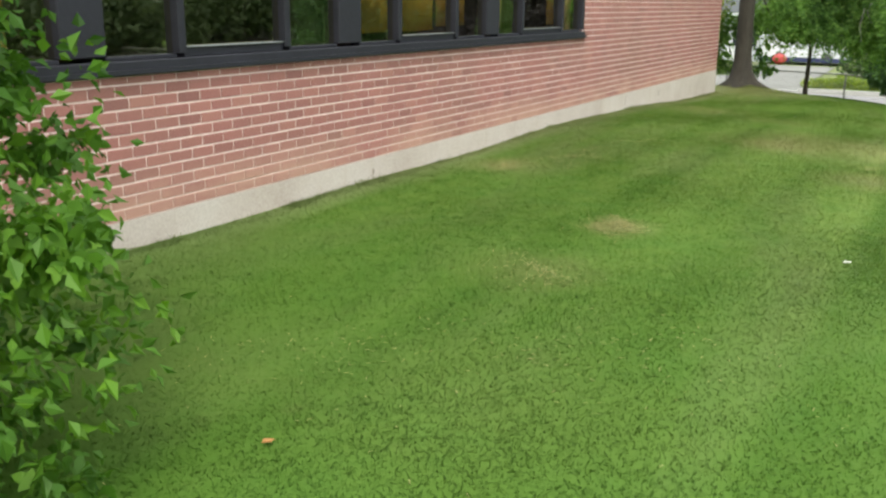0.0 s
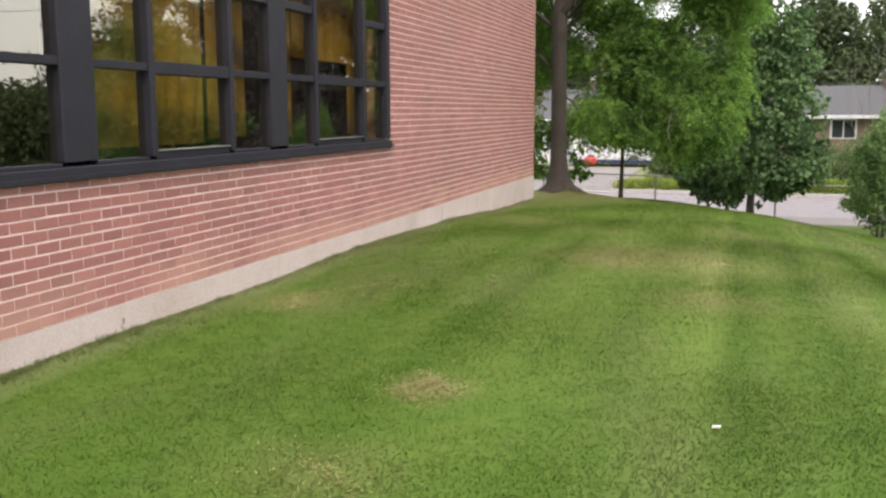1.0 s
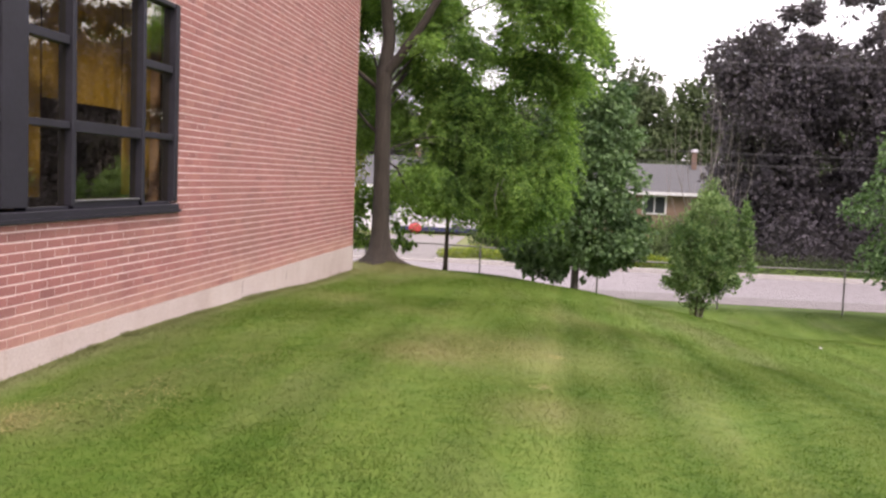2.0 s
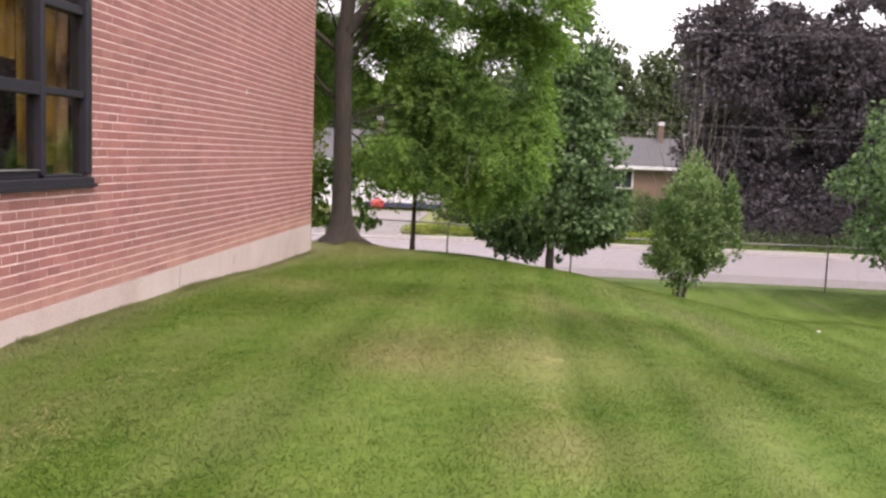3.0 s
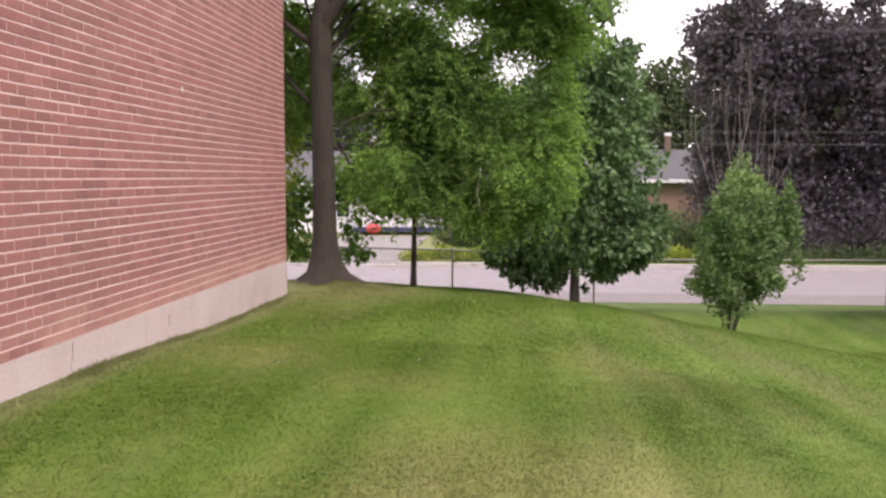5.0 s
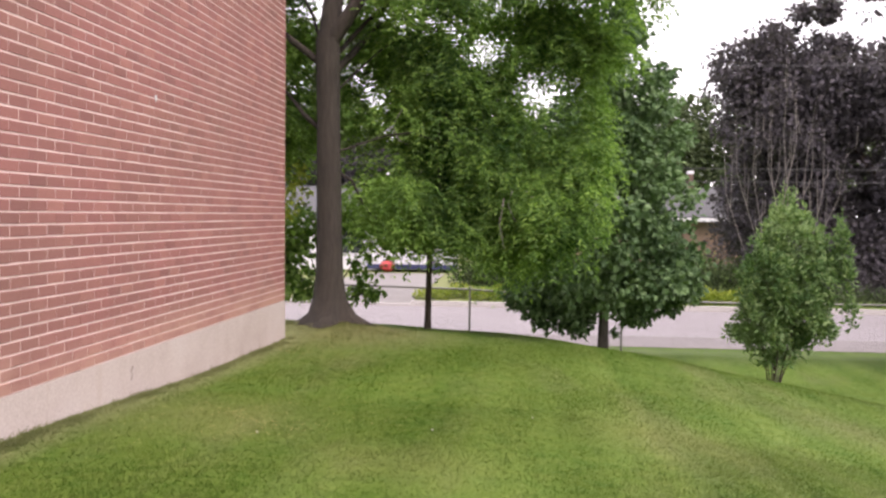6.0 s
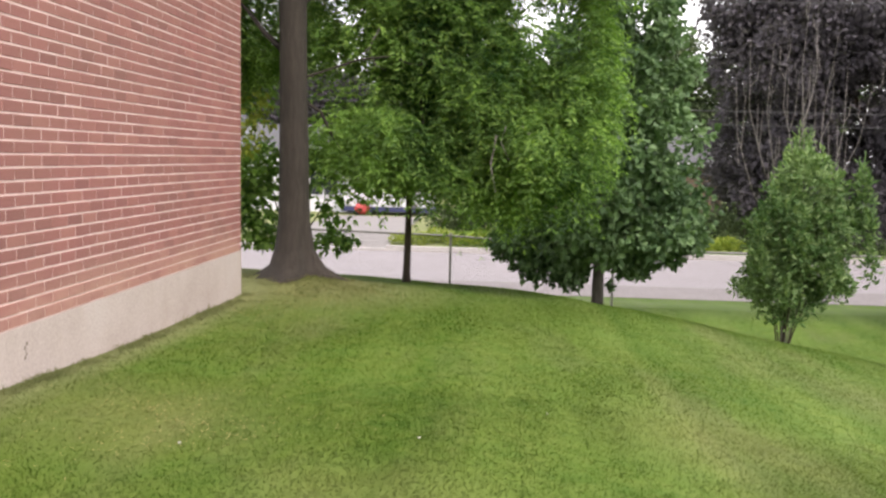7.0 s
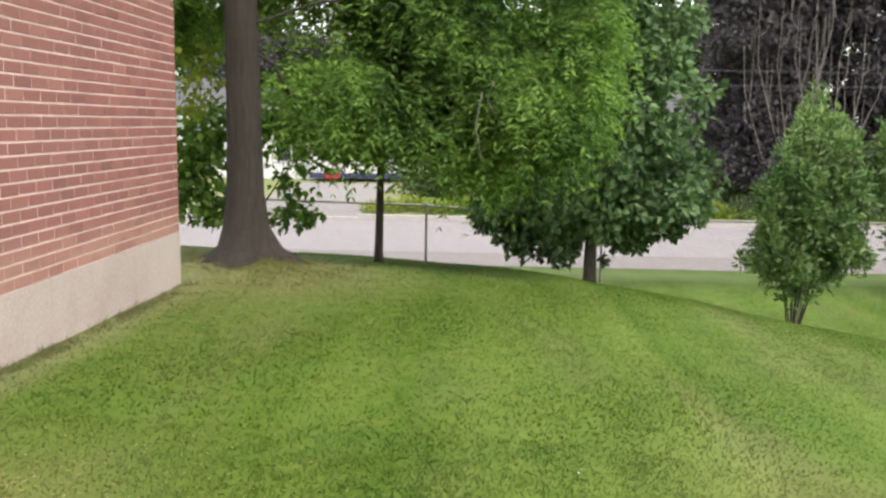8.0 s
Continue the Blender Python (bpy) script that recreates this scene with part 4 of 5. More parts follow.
tree("small_tree", "small upright green tree with several thin stems", sx, sy,
     [([(sx, sy, sz - 0.05), (sx, sy, sz + 0.08), (sx + 0.02, sy, sz + 0.8), (sx + 0.1, sy, sz + 2.6)], [0.030, 0.017, 0.015, 0.006], 10)],
     [(*limb_run((sx + 0.07 * math.cos(i * 1.3 + 0.4), sy + 0.07 * math.sin(i * 1.3), sz - 0.03), (sx + 0.6 * math.cos(i * 1.3 + 0.4), sy + 0.5 * math.sin(i * 1.3), sz + 1.7), 0.011, 0.005, 0.1, i + 150), 6) for i in range(7)],
     [simple_crown(260, [(sx, sy, sz + 0.46, 0.34, 0.3, 0.22)], 0.09, 0.46, M_SHRUB, -0.1, 0.8, -0.3, 5, 27), simple_crown(7500, clumps(egg, 70, 0.17, 54, 1.2), 0.105, 0.46, M_SHRUB, -0.2, 0.7, -0.4, 5, 21), simple_crown(3600, egg, 0.098, 0.46, M_SHRUB, -0.1, 0.6, -0.3, 5, 22), simple_crown(2400, shoots, 0.10, 0.42, M_SHRUB, -0.6, 0.8, -0.6, 5, 23)], M_BARK_D)

# green tree further along the fence
qx, qy = 12.5, 6.2
qz = float(ground_z(qx, qy))
tree("bank_tree", "light green broad tree on the lawn by the fence", qx, qy,
     [([(qx, qy, qz - 0.05), (qx, qy, qz + 0.15), (qx, qy, qz + 1.4), (qx, qy, qz + 4.5)], [0.14, 0.1, 0.08, 0.02], 10)],
     [(*limb_run((qx, qy, qz + 1.0 + 0.2 * i), (qx + 1.3 * math.cos(i * 2.4), qy + 1.3 * math.sin(i * 2.4), qz + 2 + 0.4 * i), 0.03, 0.006, 0.12, i + 180), 5) for i in range(6)],
     [simple_crown(17000, [(qx, qy, qz + 1.7, 2.3, 2.2, 0.9), (qx - 0.4, qy, qz + 2.9, 2.3, 2.2, 1.0), (qx, qy, qz + 4.1, 2.0, 2.0, 1.0), (qx + 0.3, qy, qz + 5.1, 1.2, 1.2, 0.8)], 0.14, 0.6, M_MAPLE, 0.3, 0.4, -0.3, 3, 25)], M_BARK_D)

# bush beside the camera's start
bx, by = 1.5, -16.82
bz = float(ground_z(bx, by))
tree("broadleaf_bush", "tall bright green bush against the school wall", bx, by,
     [([(bx, by, bz - 0.05), (bx, by, bz + 0.6), (bx + 0.05, by, bz + 1.8)], [0.03, 0.022, 0.008], 8)],
     [(*limb_run((bx, by, bz), (bx + 0.6 * math.cos(i * 1.1), by + 0.6 * math.sin(i * 1.1), bz + 0.6 + 0.2 * i), 0.016, 0.005, 0.1, i + 200), 6) for i in range(8)],
     [lobed_crown(10000, clumps([(bx, by, bz + 0.4, 0.80, 0.80, 0.5), (bx, by, bz + 1.0, 0.74, 0.74, 0.6), (bx - 0.05, by, bz + 1.75, 0.70, 0.70, 0.6)], 60, 0.14, 55), 0.056, M_BUSH, 31),
      simple_crown(8000, [(bx, by, bz + 0.4, 0.90, 0.90, 0.5), (bx, by, bz + 1.0, 0.78, 0.78, 0.6), (bx - 0.05, by, bz + 1.75, 0.76, 0.76, 0.6)], 0.052, 0.6, M_BUSH, 0.4, 0.5, -0.3, 5, 32)], M_BARK_D)


# ---- fence ----
FENCE_Y, FENCE_H = 9.3, 1.15
fence = thing("chain_link_fence", None, "low galvanised chain-link fence along the bank", "fence", at=pose(0, FENCE_Y, float(ground_z(0, FENCE_Y))))
fz = lambda x: float(ground_z(x, FENCE_Y))
inv = fence.matrix_world.inverted()
post_x = [1.43 + 3.15 * k for k in range(-5, 9)]
for x in post_x:
    z = fz(x)
    ob = part_of("post", tubes("post", [([(x, FENCE_Y, z - 0.1), (x, FENCE_Y, z + FENCE_H + 0.01), (x, FENCE_Y, z + FENCE_H + 0.05), (x, FENCE_Y, z + FENCE_H + 0.065)], [0.024, 0.024, 0.028, 0.004], 8)], M_GALV), fence)
    ob.matrix_parent_inverse = inv
for a, b in zip(post_x, post_x[1:]):
    ob = part_of("top_rail", tubes("top_rail", [([(a, FENCE_Y, fz(a) + FENCE_H), (b, FENCE_Y, fz(b) + FENCE_H)], [0.022, 0.022], 8)], M_GALV), fence)
    ob.matrix_parent_inverse = inv
step, wires = 0.055, []
xx = np.arange(post_x[0], post_x[-1] - FENCE_H, step)
for s in (0, 1):
    x0 = xx if s == 0 else xx + FENCE_H
    x1 = xx + FENCE_H if s == 0 else xx
    za, zb2 = ground_z(x0, np.full(len(xx), FENCE_Y)) + 0.03, ground_z(x1, np.full(len(xx), FENCE_Y)) + FENCE_H
    w = 0.0016
    for dx, dy in ((-w, 0), (w, w), (w, -w)):
        wires.append((np.stack([x0 + dx, np.full(len(xx), FENCE_Y + dy + 0.02), za], 1), np.stack([x1 + dx, np.full(len(xx), FENCE_Y + dy + 0.02), zb2], 1)))
vv, ff, o = [], [], 0
for s in (0, 1):
    tri = wires[3 * s:3 * s + 3]
    m = len(xx)
    v = np.stack([p for ab in tri for p in ab], 1).reshape(-1, 3)
    base = (np.arange(m) * 6)[:, None]
    f = np.concatenate([base + np.array(q) for q in ((0, 1, 3, 2), (2, 3, 5, 4), (4, 5, 1, 0))])
    vv.append(v)
    ff.append(f + o)
    o += len(v)
ob = part_of("wire_mesh", mesh_np("wire_mesh", np.concatenate(vv), np.concatenate(ff), M_GALV), fence, kind="stuff")
ob.matrix_parent_inverse = inv


# ---- across the street ----
def bungalow(x0, x1, y0, y1, wall_m, eave, ridge, windows, label, ridge_x=True, flue=None):
    z0 = float(ground_z((x0 + x1) / 2, y0)) - 0.1
    h = thing("bungalow", None, label, "house", "houses across the street", at=pose((x0 + x1) / 2, (y0 + y1) / 2, z0))
    w, d = (x1 - x0) / 2, (y1 - y0) / 2
    bm = bmesh.new()
    box(bm, -w, -d, 0, w, d, eave)
    part("wall", bm, wall_m, h)
    bm = bmesh.new()
    o, t = 0.45, 0.16
    if ridge_x:
        prof = [(-d - o, eave), (0, ridge), (d + o, eave), (d + o, eave + t), (0, ridge + t), (-d - o, eave + t)]
        a = [bm.verts.new((-w - o, y, z)) for y, z in prof]
        b = [bm.verts.new((w + o, y, z)) for y, z in prof]
    else:
        prof = [(-w - o, eave), (0, ridge), (w + o, eave), (w + o, eave + t), (0, ridge + t), (-w - o, eave + t)]
        a = [bm.verts.new((x, -d - o, z)) for x, z in prof]
        b = [bm.verts.new((x, d + o, z)) for x, z in prof]
    for i in range(6):
        bm.faces.new((a[i], a[(i + 1) % 6], b[(i + 1) % 6], b[i]))
    bm.faces.new(a)
    bm.faces.new(b[::-1])
    bmesh.ops.recalc_face_normals(bm, faces=bm.faces[:])
    roof = part("roof", bm, M_ROOF, h, "grey shingle roof")
    if ridge_x:
        for sx in (-1, 1):
            bm = bmesh.new()
            tri = [[bm.verts.new((sx * (w - dd), yy, zz)) for yy, zz in ((-d, eave), (d, eave), (0, ridge))] for dd in (0.0, 0.1)]
            bm.faces.new(tri[0])
            bm.faces.new(tri[1][::-1])
            for k in range(3):
                bm.faces.new((tri[0][k], tri[1][k], tri[1][(k + 1) % 3], tri[0][(k + 1) % 3]))
            part("gable", bm, wall_m, h)
    else:
        bm = bmesh.new()
        vs = [bm.verts.new(p) for p in ((-w, -d - 0.01, eave), (w, -d - 0.01, eave), (0, -d - 0.01, ridge))]
        bm.faces.new(vs)
        part("gable", bm, M_WHITE, h)
    if flue:
        part("chimney_cap", bevel_box(flue[0] - 0.19, flue[1] - 0.19, flue[2] + 0.002, flue[0] + 0.19, flue[1] + 0.19, flue[2] + 0.2, 0.02), M_WHITE, h, "white chimney cap")
    part("fascia", bevel_box(-w - o, -d - o - 0.03, eave - 0.06, w + o, -d - o - 0.004, eave + 0.14, 0.01), M_WHITE, h, "white fascia board")
    if flue:
        fx, fy, ft = flue
        fb = bevel_box(fx - 0.16, fy - 0.16, ridge - 1.0, fx + 0.16, fy + 0.16, ft, 0.02)
        chimney = part("chimney", fb, M_FLUE, roof, "brick chimney with a white cap")
    for wx, wz, ww, wh in windows:
        win = part("window", bevel_box(wx - ww / 2 - 0.08, -d - 0.05, wz - wh / 2 - 0.08, wx + ww / 2 + 0.08, -d - 0.004, wz + wh / 2 + 0.08, 0.01), M_WHITE, h, "white framed window")
        for k in (-1, 1):
            ob = part("glass", bevel_box(wx + k * ww / 4 - ww / 4 + 0.03, -d - 0.06, wz - wh / 2, wx + k * ww / 4 + ww / 4 - 0.03, -d - 0.052, wz + wh / 2, 0.003), M_DARKGLASS, win)
    return h


bungalow(5.2, 14.2, 42, 50, M_TAN, 2.72, 4.5, ((-0.35, 2.05, 1.3, 1.0),), "brick bungalow with grey shingle roof and white fascia", True, (2.35, -0.6, 5.45))
bungalow(-10.6, -4.9, 36.6, 45, M_WHITE, 2.6, 4.35, ((1.2, 1.5, 1.4, 1.1),), "pale bungalow with a light grey shingle roof", True, (2.5, 0.2, 5.1))
bungalow(-26, -12.3, 39, 47, M_WHITE, 2.9, 4.9, ((4.5, 1.5, 1.4, 1.1),), "white bungalow further along the street")


def trailer(x, y):
    z = float(ground_z(x, y)) + 0.05
    t = thing("parked_trailer", None, "white box trailer with a navy skirt parked on the driveway", "trailer", at=pose(x, y, z))
    part("body", bevel_box(-2.2, -1.0, 0.32, 2.2, 1.0, 2.3, 0.05), M_WHITE, t)
    part("skirt", bevel_box(-2.22, -1.02, 0.10, 2.22, 1.02, 0.32, 0.02), M_NAVY, t, "navy blue skirt")
    for wx in (-1.2, 1.2):
        for wy in (-0.93, 0.93):
            w = part_of("wheel", tubes("wheel", [([(wx, wy - 0.09, 0.3), (wx, wy - 0.08, 0.3), (wx, wy + 0.08, 0.3), (wx, wy + 0.09, 0.3)], [0.02, 0.3, 0.3, 0.02], 18)], M_WIRE), t)
    return t


trailer(-3.2, 36.2)
ball = thing("flower_pot", None, "round red flower display on a thin stake", "flower pot", at=pose(-4.3, 34.6, float(ground_z(-4.3, 34.6)) + 0.05))
bm = bmesh.new()
bmesh.ops.create_icosphere(bm, subdivisions=3, radius=0.3, matrix=Matrix.Translation((0, 0, 0.30)) @ Matrix.Diagonal((1.2, 1, 0.85, 1)))
for vtx in bm.verts:
    vtx.co += Vector((rb.uniform(-1, 1), rb.uniform(-1, 1), rb.uniform(-1, 1))) * 0.035
part("blossom", bm, M_RED, ball, "red blossom")
part_of("stake", tubes("stake", [([(0, 0, -0.05), (0, 0, 1.0)], [0.02, 0.015], 6)], M_WOOD), ball)


def big_tree(name, label, x, y, h, blobs, n, size, material, bark, seed, gap=-0.3, per=0, tuft=0.8, airy=()):
    z = float(ground_z(x, y))
    world_blobs = [(x + a, y + b, z + c, d, e, f) for a, b, c, d, e, f in blobs]
    tree(name, label, x, y, [([(x, y, z - 0.1), (x, y, z + 0.3), (x, y, z + h * 0.4), (x, y, z + h * 0.85)], [h * 0.035, h * 0.025, h * 0.02, 0.03], 10)],
         [(*limb_run((x, y, z + h * 0.2 + h * 0.06 * i), (x + a * 0.8, y + b * 0.8, z + c), h * 0.011, 0.02, 0.4, seed + i), 6) for i, (a, b, c, d, e, f) in enumerate(blobs[:7])],
         [simple_crown(k, b, size, 0.7, material, 0.3, sh, gap, 1.1, seed) for k, b, sh in (((n // 2, clumps(world_blobs, per, tuft, seed), 0.6), (n // 2, world_blobs, 0.5)) if per else ((n, world_blobs, 0.38),))]
         + [simple_crown(n // 6, clumps([(x + a, y + b, z + c, d, e, f) for a, b, c, d, e, f in airy], 5, 0.5, seed + 1), size, 0.7, material, 0.3, 0.8, -0.02, 1.3, seed + 1) for k in range(1 if airy else 0)], bark)


big_tree("purple_maple", "large dark purple-leaved maple across the street", 17.6, 28.6, 13.5,
         [(-4.3, 0, 7.9, 2.2, 2.2, 1.8), (-5.6, 0, 8.9, 2.0, 2, 1.4),  (-4.8, -0.5, 1.9, 1.8, 1.8, 1.4), (-2.5, -1.5, 1.6, 2.6, 1.8, 1.3), (2.5, -1.5, 1.6, 3.0, 1.8, 1.3), (-4.6, -0.5, 6.6, 2.7, 2.6, 2.4), (-2, -0.5, 8.2, 3.2, 3, 1.6), (-4.4, 0, 3.6, 2.7, 2.4, 2.2), (0.5, -1, 6.2, 3.8, 3, 3.0), (4.5, 0, 7.2, 3.8, 3.2, 2.4), (0.5, -0.5, 2.8, 3.9, 2.8, 2.0), (4.8, 0, 3.6, 3.8, 3, 2.4)],
         100000, 0.23, M_PURPLE, M_BARK_D, 300, -0.5, 7, 0.75,
         [(-3.6, 0, 10.6, 1.8, 2, 1.2), (-2.0, 0, 12.4, 2.4, 2.2, 1.4), (1.5, -0.5, 11.8, 3.4, 3, 2.0), (5.5, 0, 12, 3.2, 3, 2.4), (1.8, -0.5, 9.6, 3.2, 3, 1.6), (5.0, 0, 10.2, 3.4, 3, 1.4)])
for i, (x, y, h, w) in enumerate(((9.5, 58, 12.0, 3.6), (15, 62, 11.6, 4.2), (4, 60, 10, 4.2), (-4, 57, 9.5, 4.2), (-12, 52, 11, 4.5), (-20, 55, 15, 5), (22, 60, 13, 5), (34, 56, 15, 6), (46, 52, 15, 6), (-32, 50, 15, 6), (-45, 54, 15, 6), (1, 66, 10, 5), (28, 70, 15, 6))):
    big_tree("far_tree", "tall leafy green tree beyond the houses", x, y, h,
             [(0, 0, h * 0.42, w, w, h * 0.22), (w * 0.35, 0, h * 0.62, w * 0.75, w * 0.75, h * 0.2), (-w * 0.35, 0, h * 0.68, w * 0.7, w * 0.7, h * 0.18), (0, 0, h * 0.86, w * 0.55, w * 0.55, h * 0.16)],
             8500, 0.40, M_FAR, M_BARK_D, 400 + 12 * i, -0.5, 3, 1.0)

# bare stems in front of the purple tree
dx, dy = 6.64, 5.2
dz = float(ground_z(dx, dy))
dead = thing("dead_shrub", None, "bare grey stems of a dead shrub behind the small tree", "shrub", at=pose(dx, dy, dz))
q = random.Random(12)
for i in range(9):
    # each stem leans out from the stool, then turns upright
    a = -1.0 + 2.0 * i / 8 + q.uniform(-0.06, 0.06)
    hgt = 3.5 - dz - 0.9 * abs(a) - (0.0 if i in (4, 5) else q.uniform(0.0, 0.6))
    w = 0.92 * a
    pts = [(0.05 * a, 0, -0.05), (w * 0.16 + q.uniform(-0.05, 0.05), q.uniform(-0.15, 0.15), hgt * 0.36), (w * 0.55 + q.uniform(-0.1, 0.1), q.uniform(-0.2, 0.2), hgt * 0.58), (w * 0.95, q.uniform(-0.2, 0.2), hgt * 0.78), (w * 1.04 + q.uniform(-0.08, 0.1), q.uniform(-0.2, 0.2), hgt)]
    runs = [(pts, [0.008, 0.008, 0.0075, 0.005, 0.002], 6)]
    for k in range(7):
        j = 1 + k % 3
        st = Vector(pts[j]).lerp(Vector(pts[j + 1]), q.uniform(0.05, 0.8))
        e = st + Vector((q.uniform(-0.2, 0.2), q.uniform(-0.1, 0.1), q.uniform(0.35, 0.95) * (1.0 if j < 3 else 0.5)))
        m = st.lerp(e, 0.35) + Vector(((e.x - st.x) * 0.5, 0, -0.03))
        runs.append(([st, m, e], [0.006, 0.005, 0.002], 5))
    part_of("stem", tubes("stem", runs, M_DEAD), dead)


def low_planting(name, label, blobs, n, size, material, seed):
    x, y = blobs[0][0], blobs[0][1]
    t = thing(name, None, label, "plants", at=pose(x, y, float(ground_z(x, y))))
    ob = part_of("foliage", simple_crown(n, blobs, size, 0.5, material, -0.3, 0.6, -0.4, 3, seed), t)
    ob.matrix_parent_inverse = t.matrix_world.inverted()


def row_blobs(x0, x1, y, r, h, seed):
    q = random.Random(seed)
    out = []
    x = x0
    while x < x1:
        z = float(ground_z(x, y))
        k = q.uniform(0.7, 1.2)
        out.append((x, y + q.uniform(-0.3, 0.3), z + h * 0.35 * k, r * 1.3, r, h * 0.65 * k))
        x += r * q.uniform(0.9, 1.4)
    return out


big_tree("dark_tree", "dark dense tree behind the bungalow", -9.5, 50, 8.4,
         [(0, 0, 3.2, 4.5, 3.5, 1.8), (-3, 0, 5.0, 3.6, 3, 1.8), (2.5, 0, 5.2, 3.6, 3, 1.7), (0, 0, 6.4, 3.6, 3, 1.4)], 16000, 0.34, M_PURPLE, M_BARK_D, 360, -0.6)
low_planting("ground_cover", "bright yellow-green ground cover along the kerb", row_blobs(6.6, 10.6, 23.0, 0.5, 0.5, 3), 3600, 0.13, M_YELLOW, 41)
low_planting("ground_cover", "bright yellow-green ground cover along the kerb", row_blobs(-0.9, 3.0, 23.2, 0.5, 0.45, 4), 3600, 0.13, M_YELLOW, 42)
low_planting("hedge", "dark green hedge across the street", row_blobs(6, 14, 27.5, 0.8, 1.5, 5), 6000, 0.16, M_FAR, 43)
low_planting("hedge", "dark green hedge across the street", row_blobs(13.0, 36, 25.2, 0.9, 1.7, 6), 14000, 0.17, M_PURPLE, 44)
# extra dark row that stands in for shade on the far verge
low_planting("hedge", "low dark planting added in place of shade along the kerb", row_blobs(10.6, 36, 23.2, 0.5, 0.7, 9), 9000, 0.13, M_FAR, 49)
low_planting("purple_shrub", "dark purple shrub in front of the bungalow", [(12.2, 33, float(ground_z(12.2, 33)) + 1.9, 1.5, 1.2, 2.2), (13.6, 33, float(ground_z(13.6, 33)) + 2.2, 1.6, 1.2, 2.4)], 5000, 0.2, M_PURPLE, 48)
low_planting("garden_shrub", "pale flowering shrub by the bungalow", row_blobs(9.0, 11.2, 33.5, 1.0, 2.0, 7), 3500, 0.16, M_SHRUB, 45)
low_planting("garden_shrub", "leafy shrub beside the driveway", row_blobs(0.2, 2.4, 29, 0.8, 1.2, 8), 3500, 0.16, M_FAR, 46)


# ---- overhead wires ----
def wire(y, z0, z1, sag, r=0.013):
    pts = [(-60 + 160 * k / 24, y + 0.03 * k, z0 + (z1 - z0) * k / 24 - sag * math.sin(math.pi * ((k * 3 / 24) % 1))) for k in range(25)]
    thing("overhead_wire", tubes("overhead_wire", [(pts, [r] * 25, 5)], M_WIRE), "thin dark overhead utility wire", "wire", "overhead wires")


def utility_pole(x, y):
    z = float(ground_z(x, y))
    t = thing("utility_pole", None, "weathered wooden utility pole", "utility pole", "utility poles", at=pose(x, y, z))
    part_of("pole", tubes("pole", [([(0, 0, -0.3), (0, 0, 4), (0, 0, 9.3)], [0.16, 0.14, 0.11], 10)], M_WOOD), t)
    part("crossarm", bevel_box(-0.06, -1.0, 8.4, 0.06, 1.0, 8.55), M_WOOD, t)


for k in (0, 24):
    utility_pole(-60 + 160 * k / 24, 23.6 + 0.03 * k)
for y, z0, z1, sag in ((23.5, 6.5, 6.7, 0.25), (23.6, 2.85, 2.9, 0.2), (23.7, 2.35, 2.5, 0.2)):
    wire(y, z0, z1, sag)

# trees on the far side of the lawn, which the panes mirror
LAWN_TREES = [(34 + 9 * ((k * 7) % 3) / 2, -30 + 3.7 * k, 4.3 + 0.7 * ((k * 5) % 4), 3.9 + 0.35 * ((k * 3) % 4)) for k in range(24)]
for i, (x, y, h, w) in enumerate(LAWN_TREES):
    big_tree("lawn_tree", "leafy green tree on the far side of the lawn", x, y, h,
             [(0, 0, h * 0.28, w, w, h * 0.28), (0, 0, h * 0.5, w, w, h * 0.2), (w * 0.3, 0.3, h * 0.65, w * 0.8, w * 0.8, h * 0.18), (-w * 0.3, 0, h * 0.7, w * 0.7, w * 0.7, h * 0.16), (0, 0, h * 0.87, w * 0.5, w * 0.5, h * 0.13)],
             4200, 0.34, M_FAR, M_BARK_D, 600 + 12 * i)


# ---- grass ----
def grass(n, x0, x1, y0, y1, height, width, seed):
    g = np.random.default_rng(seed)
    x, y = g.uniform(x0, x1, n), g.uniform(y0, y1, n)
    keep = ~((x < 0.012) & (y < 0.012))
    x, y = x[keep], y[keep]
    n = len(x)
    z = ground_z(x, y)
    th, ln = g.uniform(0, 6.283, n), g.uniform(0.5, 1.5, n)
    h = height * g.uniform(0.6, 1.2, n) * (1 + 0.25 * np.sin(x * 2.3 + np.sin(y * 1.1)) * np.sin(y * 1.9))
    c, s = np.cos(th), np.sin(th)
    w = width * g.uniform(0.6, 1.3, n)
    # mown to and fro: blades lean along the stripes
    lean = 1.2 * (np.interp(np.abs((x + 6.8) % 13.6 - 6.8), *zip(*STRIPES)) - 0.5)
    a = np.stack([x - s * w, y + c * w, z - 0.004], 1)
    b = np.stack([x + s * w, y - c * w, z - 0.004], 1)
    t = np.stack([x + c * h * ln, y + s * h * ln + lean * h, z + h * (0.72 - 0.34 * ln)], 1)
    v = np.stack([a, b, t], 1).reshape(-1, 3)
    return v, np.arange(n * 3).reshape(-1, 3)


v1, f1 = grass(820000, 0.0, 6.5, -17.5, -3.5, 0.020, 0.0038, 1)
v2, f2 = grass(520000, -2.0, 13.0, -3.5, 9.5, 0.026, 0.0058, 2)
v3, f3 = grass(200000, 6.5, 14.0, -17.5, -3.5, 0.026, 0.0062, 3)
v5, f5 = grass(36000, 0.0, 6.5, -16.5, -1.0, 0.036, 0.0036, 9)
v4, f4 = grass(9000, 0.012, 0.14, -15.5, 0.1, 0.034, 0.0036, 4)
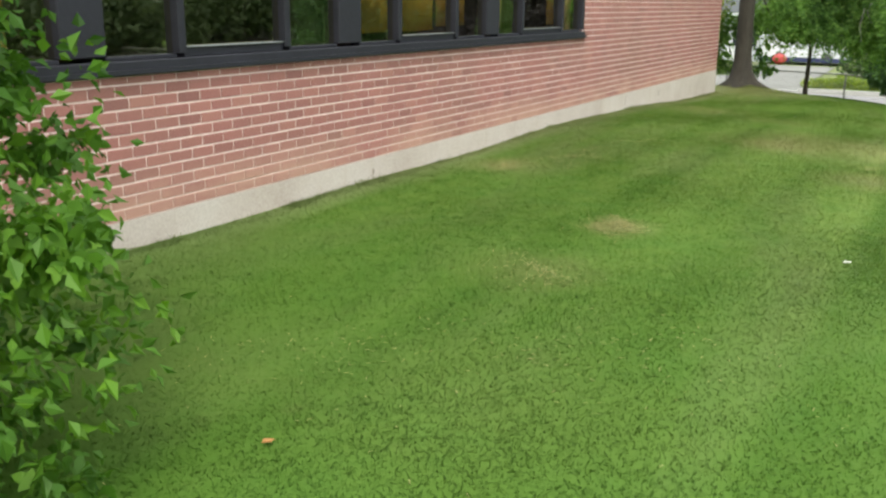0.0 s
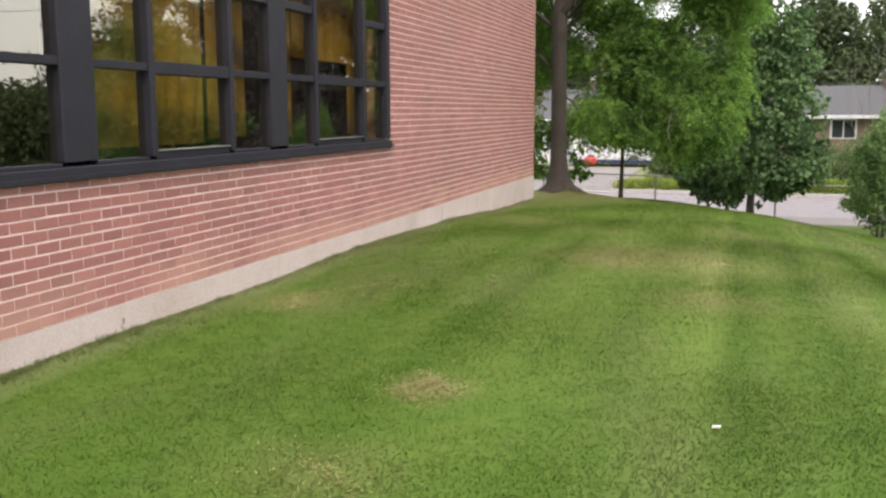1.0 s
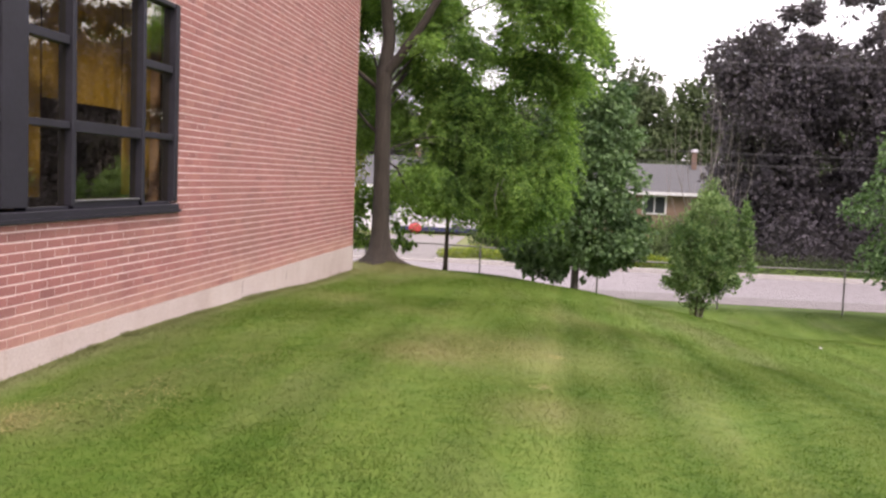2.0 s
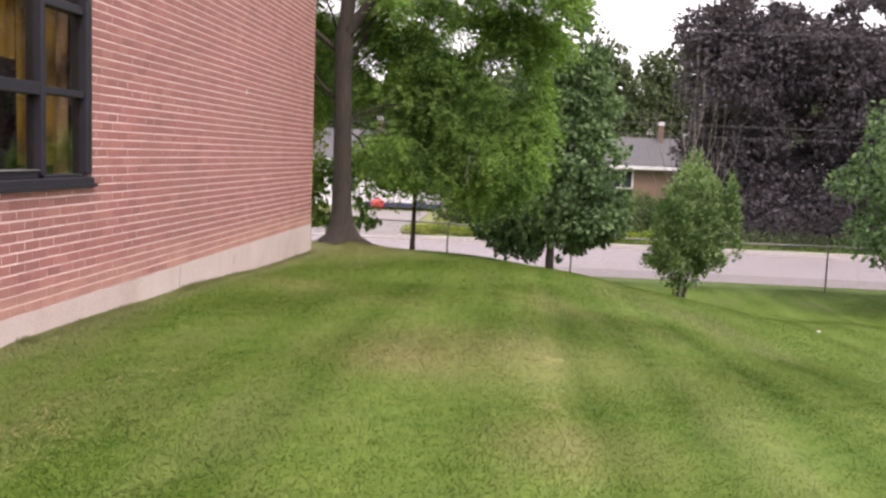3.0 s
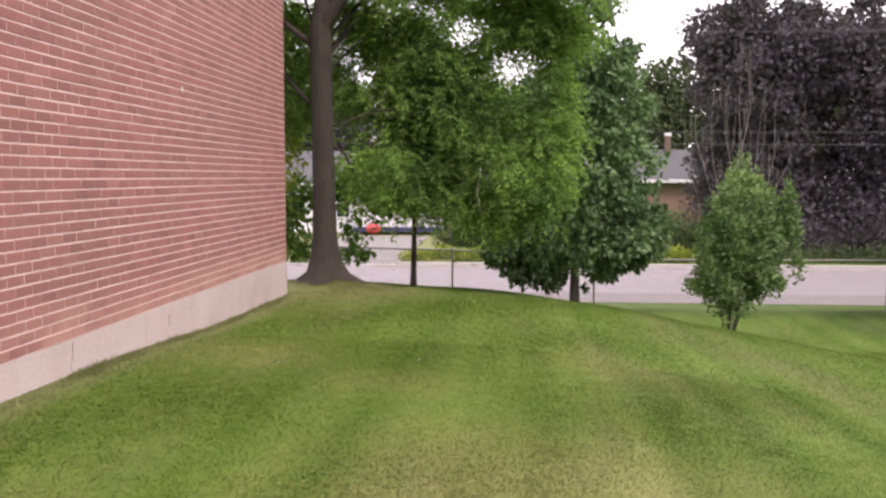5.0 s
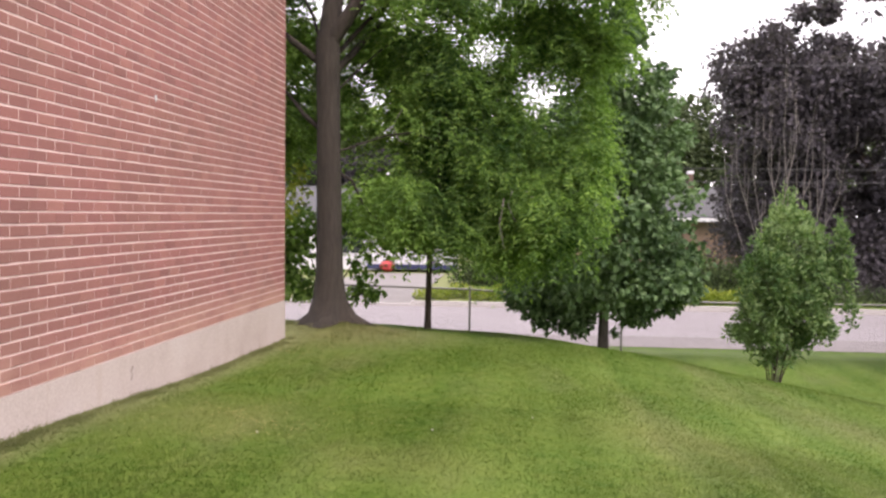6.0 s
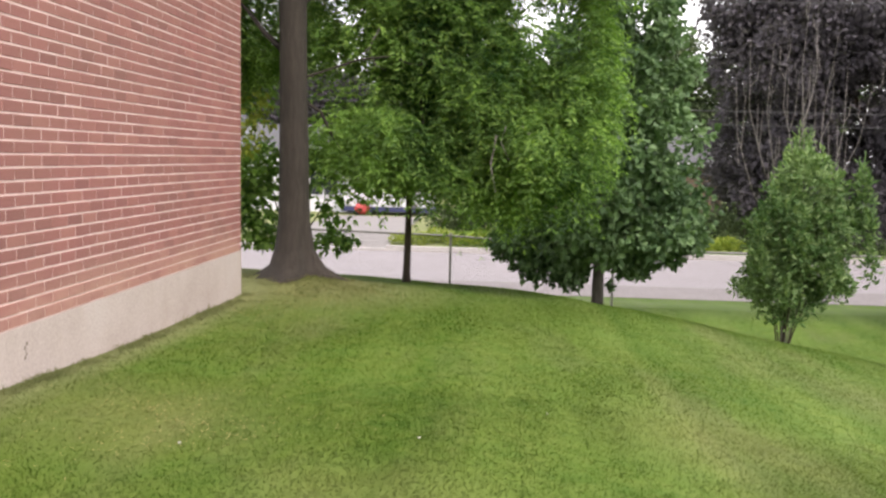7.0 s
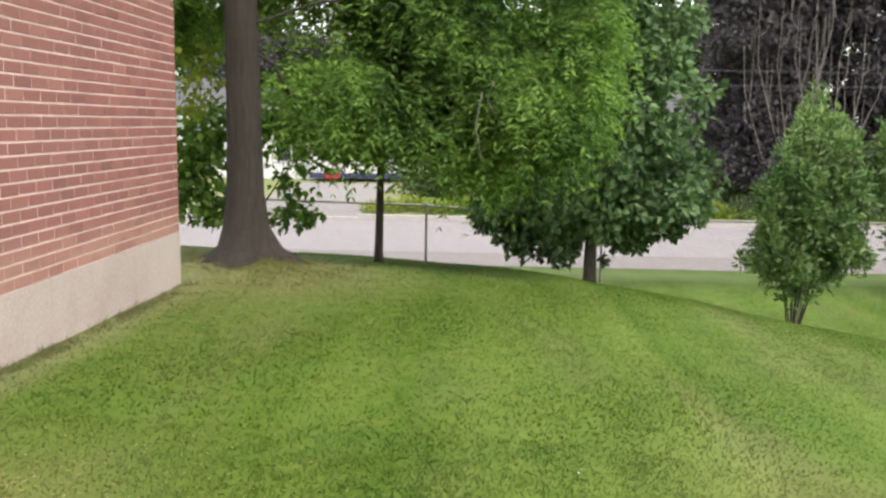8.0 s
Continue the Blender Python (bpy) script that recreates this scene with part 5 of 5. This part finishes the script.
# uneven tufts that the mower misses at the foot of the wall
tg = np.random.default_rng(14)
tufts = [grass(int(tg.integers(30, 90)), 0.012, 0.012 + tg.uniform(0.05, 0.12), ty, ty + tg.uniform(0.12, 0.5), tg.uniform(0.05, 0.10), 0.0036, 100 + k) for k, ty in enumerate(tg.uniform(-15.5, -0.2, 60))]
vs, fs, o = [], [], 0
for v, f in ((v1, f1), (v2, f2), (v3, f3), (v4, f4), (v5, f5), *tufts):
    vs.append(v)
    fs.append(f + o)
    o += len(v)
thing("grass", mesh_np("grass", np.concatenate(vs), np.concatenate(fs), M_BLADE), "short mown grass with dry patches", "grass", kind="stuff")

M_STRAW = leaf_material("dry_straw", (0.24, 0.22, 0.09), (0.34, 0.30, 0.14), (0.48, 0.42, 0.22), 0.4)
M_PAPER = plain("white_paper", (0.50, 0.50, 0.46), 0.7, 0, 0.06, 20)
M_DRYLEAF = plain("brown_leaf", (0.36, 0.17, 0.06), 0.8, 0, 0.2, 30)


def dry_patch(x, y, rx, ry, n, seed):
    """Dead clippings lying on the lawn."""
    g = np.random.default_rng(seed)
    ox, oy = g.normal(0, 1, n), g.normal(0, 1, n)
    ox, oy = ox + 0.5 * np.sin(2 * oy + seed), oy + 0.5 * np.cos(1.7 * ox + seed)
    px, py = x + 0.6 * rx * ox, y + 0.6 * ry * oy
    px = np.where((px < 0.03) & (py < 0.05), 0.06 - px, px)
    th, ln, w = g.uniform(0, 6.283, n), g.uniform(0.012, 0.032, n), g.uniform(0.0012, 0.003, n)
    z = ground_z(px, py) + g.uniform(0.008, 0.026, n)
    c, s = np.cos(th), np.sin(th)
    v = np.stack([np.stack([px - s * w, py + c * w, z], 1), np.stack([px + s * w, py - c * w, z], 1), np.stack([px + c * ln, py + s * ln, z + g.uniform(-0.006, 0.008, n)], 1)], 1).reshape(-1, 3)
    thing("dry_grass", mesh_np("dry_grass", v, np.arange(3 * n).reshape(-1, 3), M_STRAW), "pale dry clippings lying on the lawn", "dry grass", "dry patches", "stuff")


for k, (x, y, rx, ry, n) in enumerate(((2.2, -12.55, 0.15, 0.18, 1100), (2.15, -13.65, 0.30, 0.22, 300), (0.66, -10.8, 0.14, 0.30, 700), (3.49, -7.47, 0.07, 0.08, 160), (3.39, -8.9, 0.06, 0.10, 120),
                                       (1.26, -9.0, 0.3, 0.4, 300), (1.04, -10.26, 0.25, 0.4, 380), (2.9, -7.6, 1.1, 1.0, 600), (0.93, -4.3, 0.6, 0.6, 500), (0.6, -0.9, 0.5, 0.8, 900), (3.0, -14.6, 0.6, 0.4, 130), (1.9, -15.2, 0.7, 0.5, 150),
                                       (0.45, 0.45, 0.8, 0.7, 2200))):
    dry_patch(x, y, rx, ry, n, 70 + k)


def scrap(name, label, category, x, y, size, turn, material):
    bm = bmesh.new()
    pts = ((-1, -0.4, 0), (-0.3, -0.55, 0.15), (0.5, -0.35, 0.05), (1, 0.1, 0.2), (0.35, 0.5, 0.05), (-0.6, 0.45, 0.18))
    top = [bm.verts.new((a * size, b * size, c * size + 0.004)) for a, b, c in pts]
    low = [bm.verts.new((a * size, b * size, c * size)) for a, b, c in pts]
    bm.faces.new(top)
    bm.faces.new(low[::-1])
    for i in range(6):
        bm.faces.new((low[i], low[(i + 1) % 6], top[(i + 1) % 6], top[i]))
    thing(name, bm_mesh(name, bm, material), label, category, at=pose(x, y, float(ground_z(x, y)) + 0.016, 0, 0, turn))


scrap("paper_scrap", "crumpled scrap of white paper on the grass", "litter", 3.57, -12.73, 0.022, 20, M_PAPER)
scrap("paper_scrap", "small white scrap of paper on the grass", "litter", 7.9, 0.5, 0.06, 70, M_PAPER)
scrap("fallen_leaf", "curled brown leaf lying on the grass", "leaf", 2.18, -15.9, 0.02, 40, M_DRYLEAF)
for k, (x, y) in enumerate(((2.12, -4.56), (1.16, -4.82), (2.7, -3.9))):
    scrap("fallen_petal", "tiny white petal on the grass", "petal", x, y, 0.007, 50 * k, M_PAPER)

# ---- single bricks nearest the path ----
kinds = [brick_mesh(k) for k in range(6)]
for ya, yb, z0, z1 in near:
    ob = part_of("brick", kinds[rb.randrange(6)], wall_east)
    ob.location = (rb.uniform(-0.0008, 0.0012), (ya + yb) / 2, (z0 + z1) / 2)
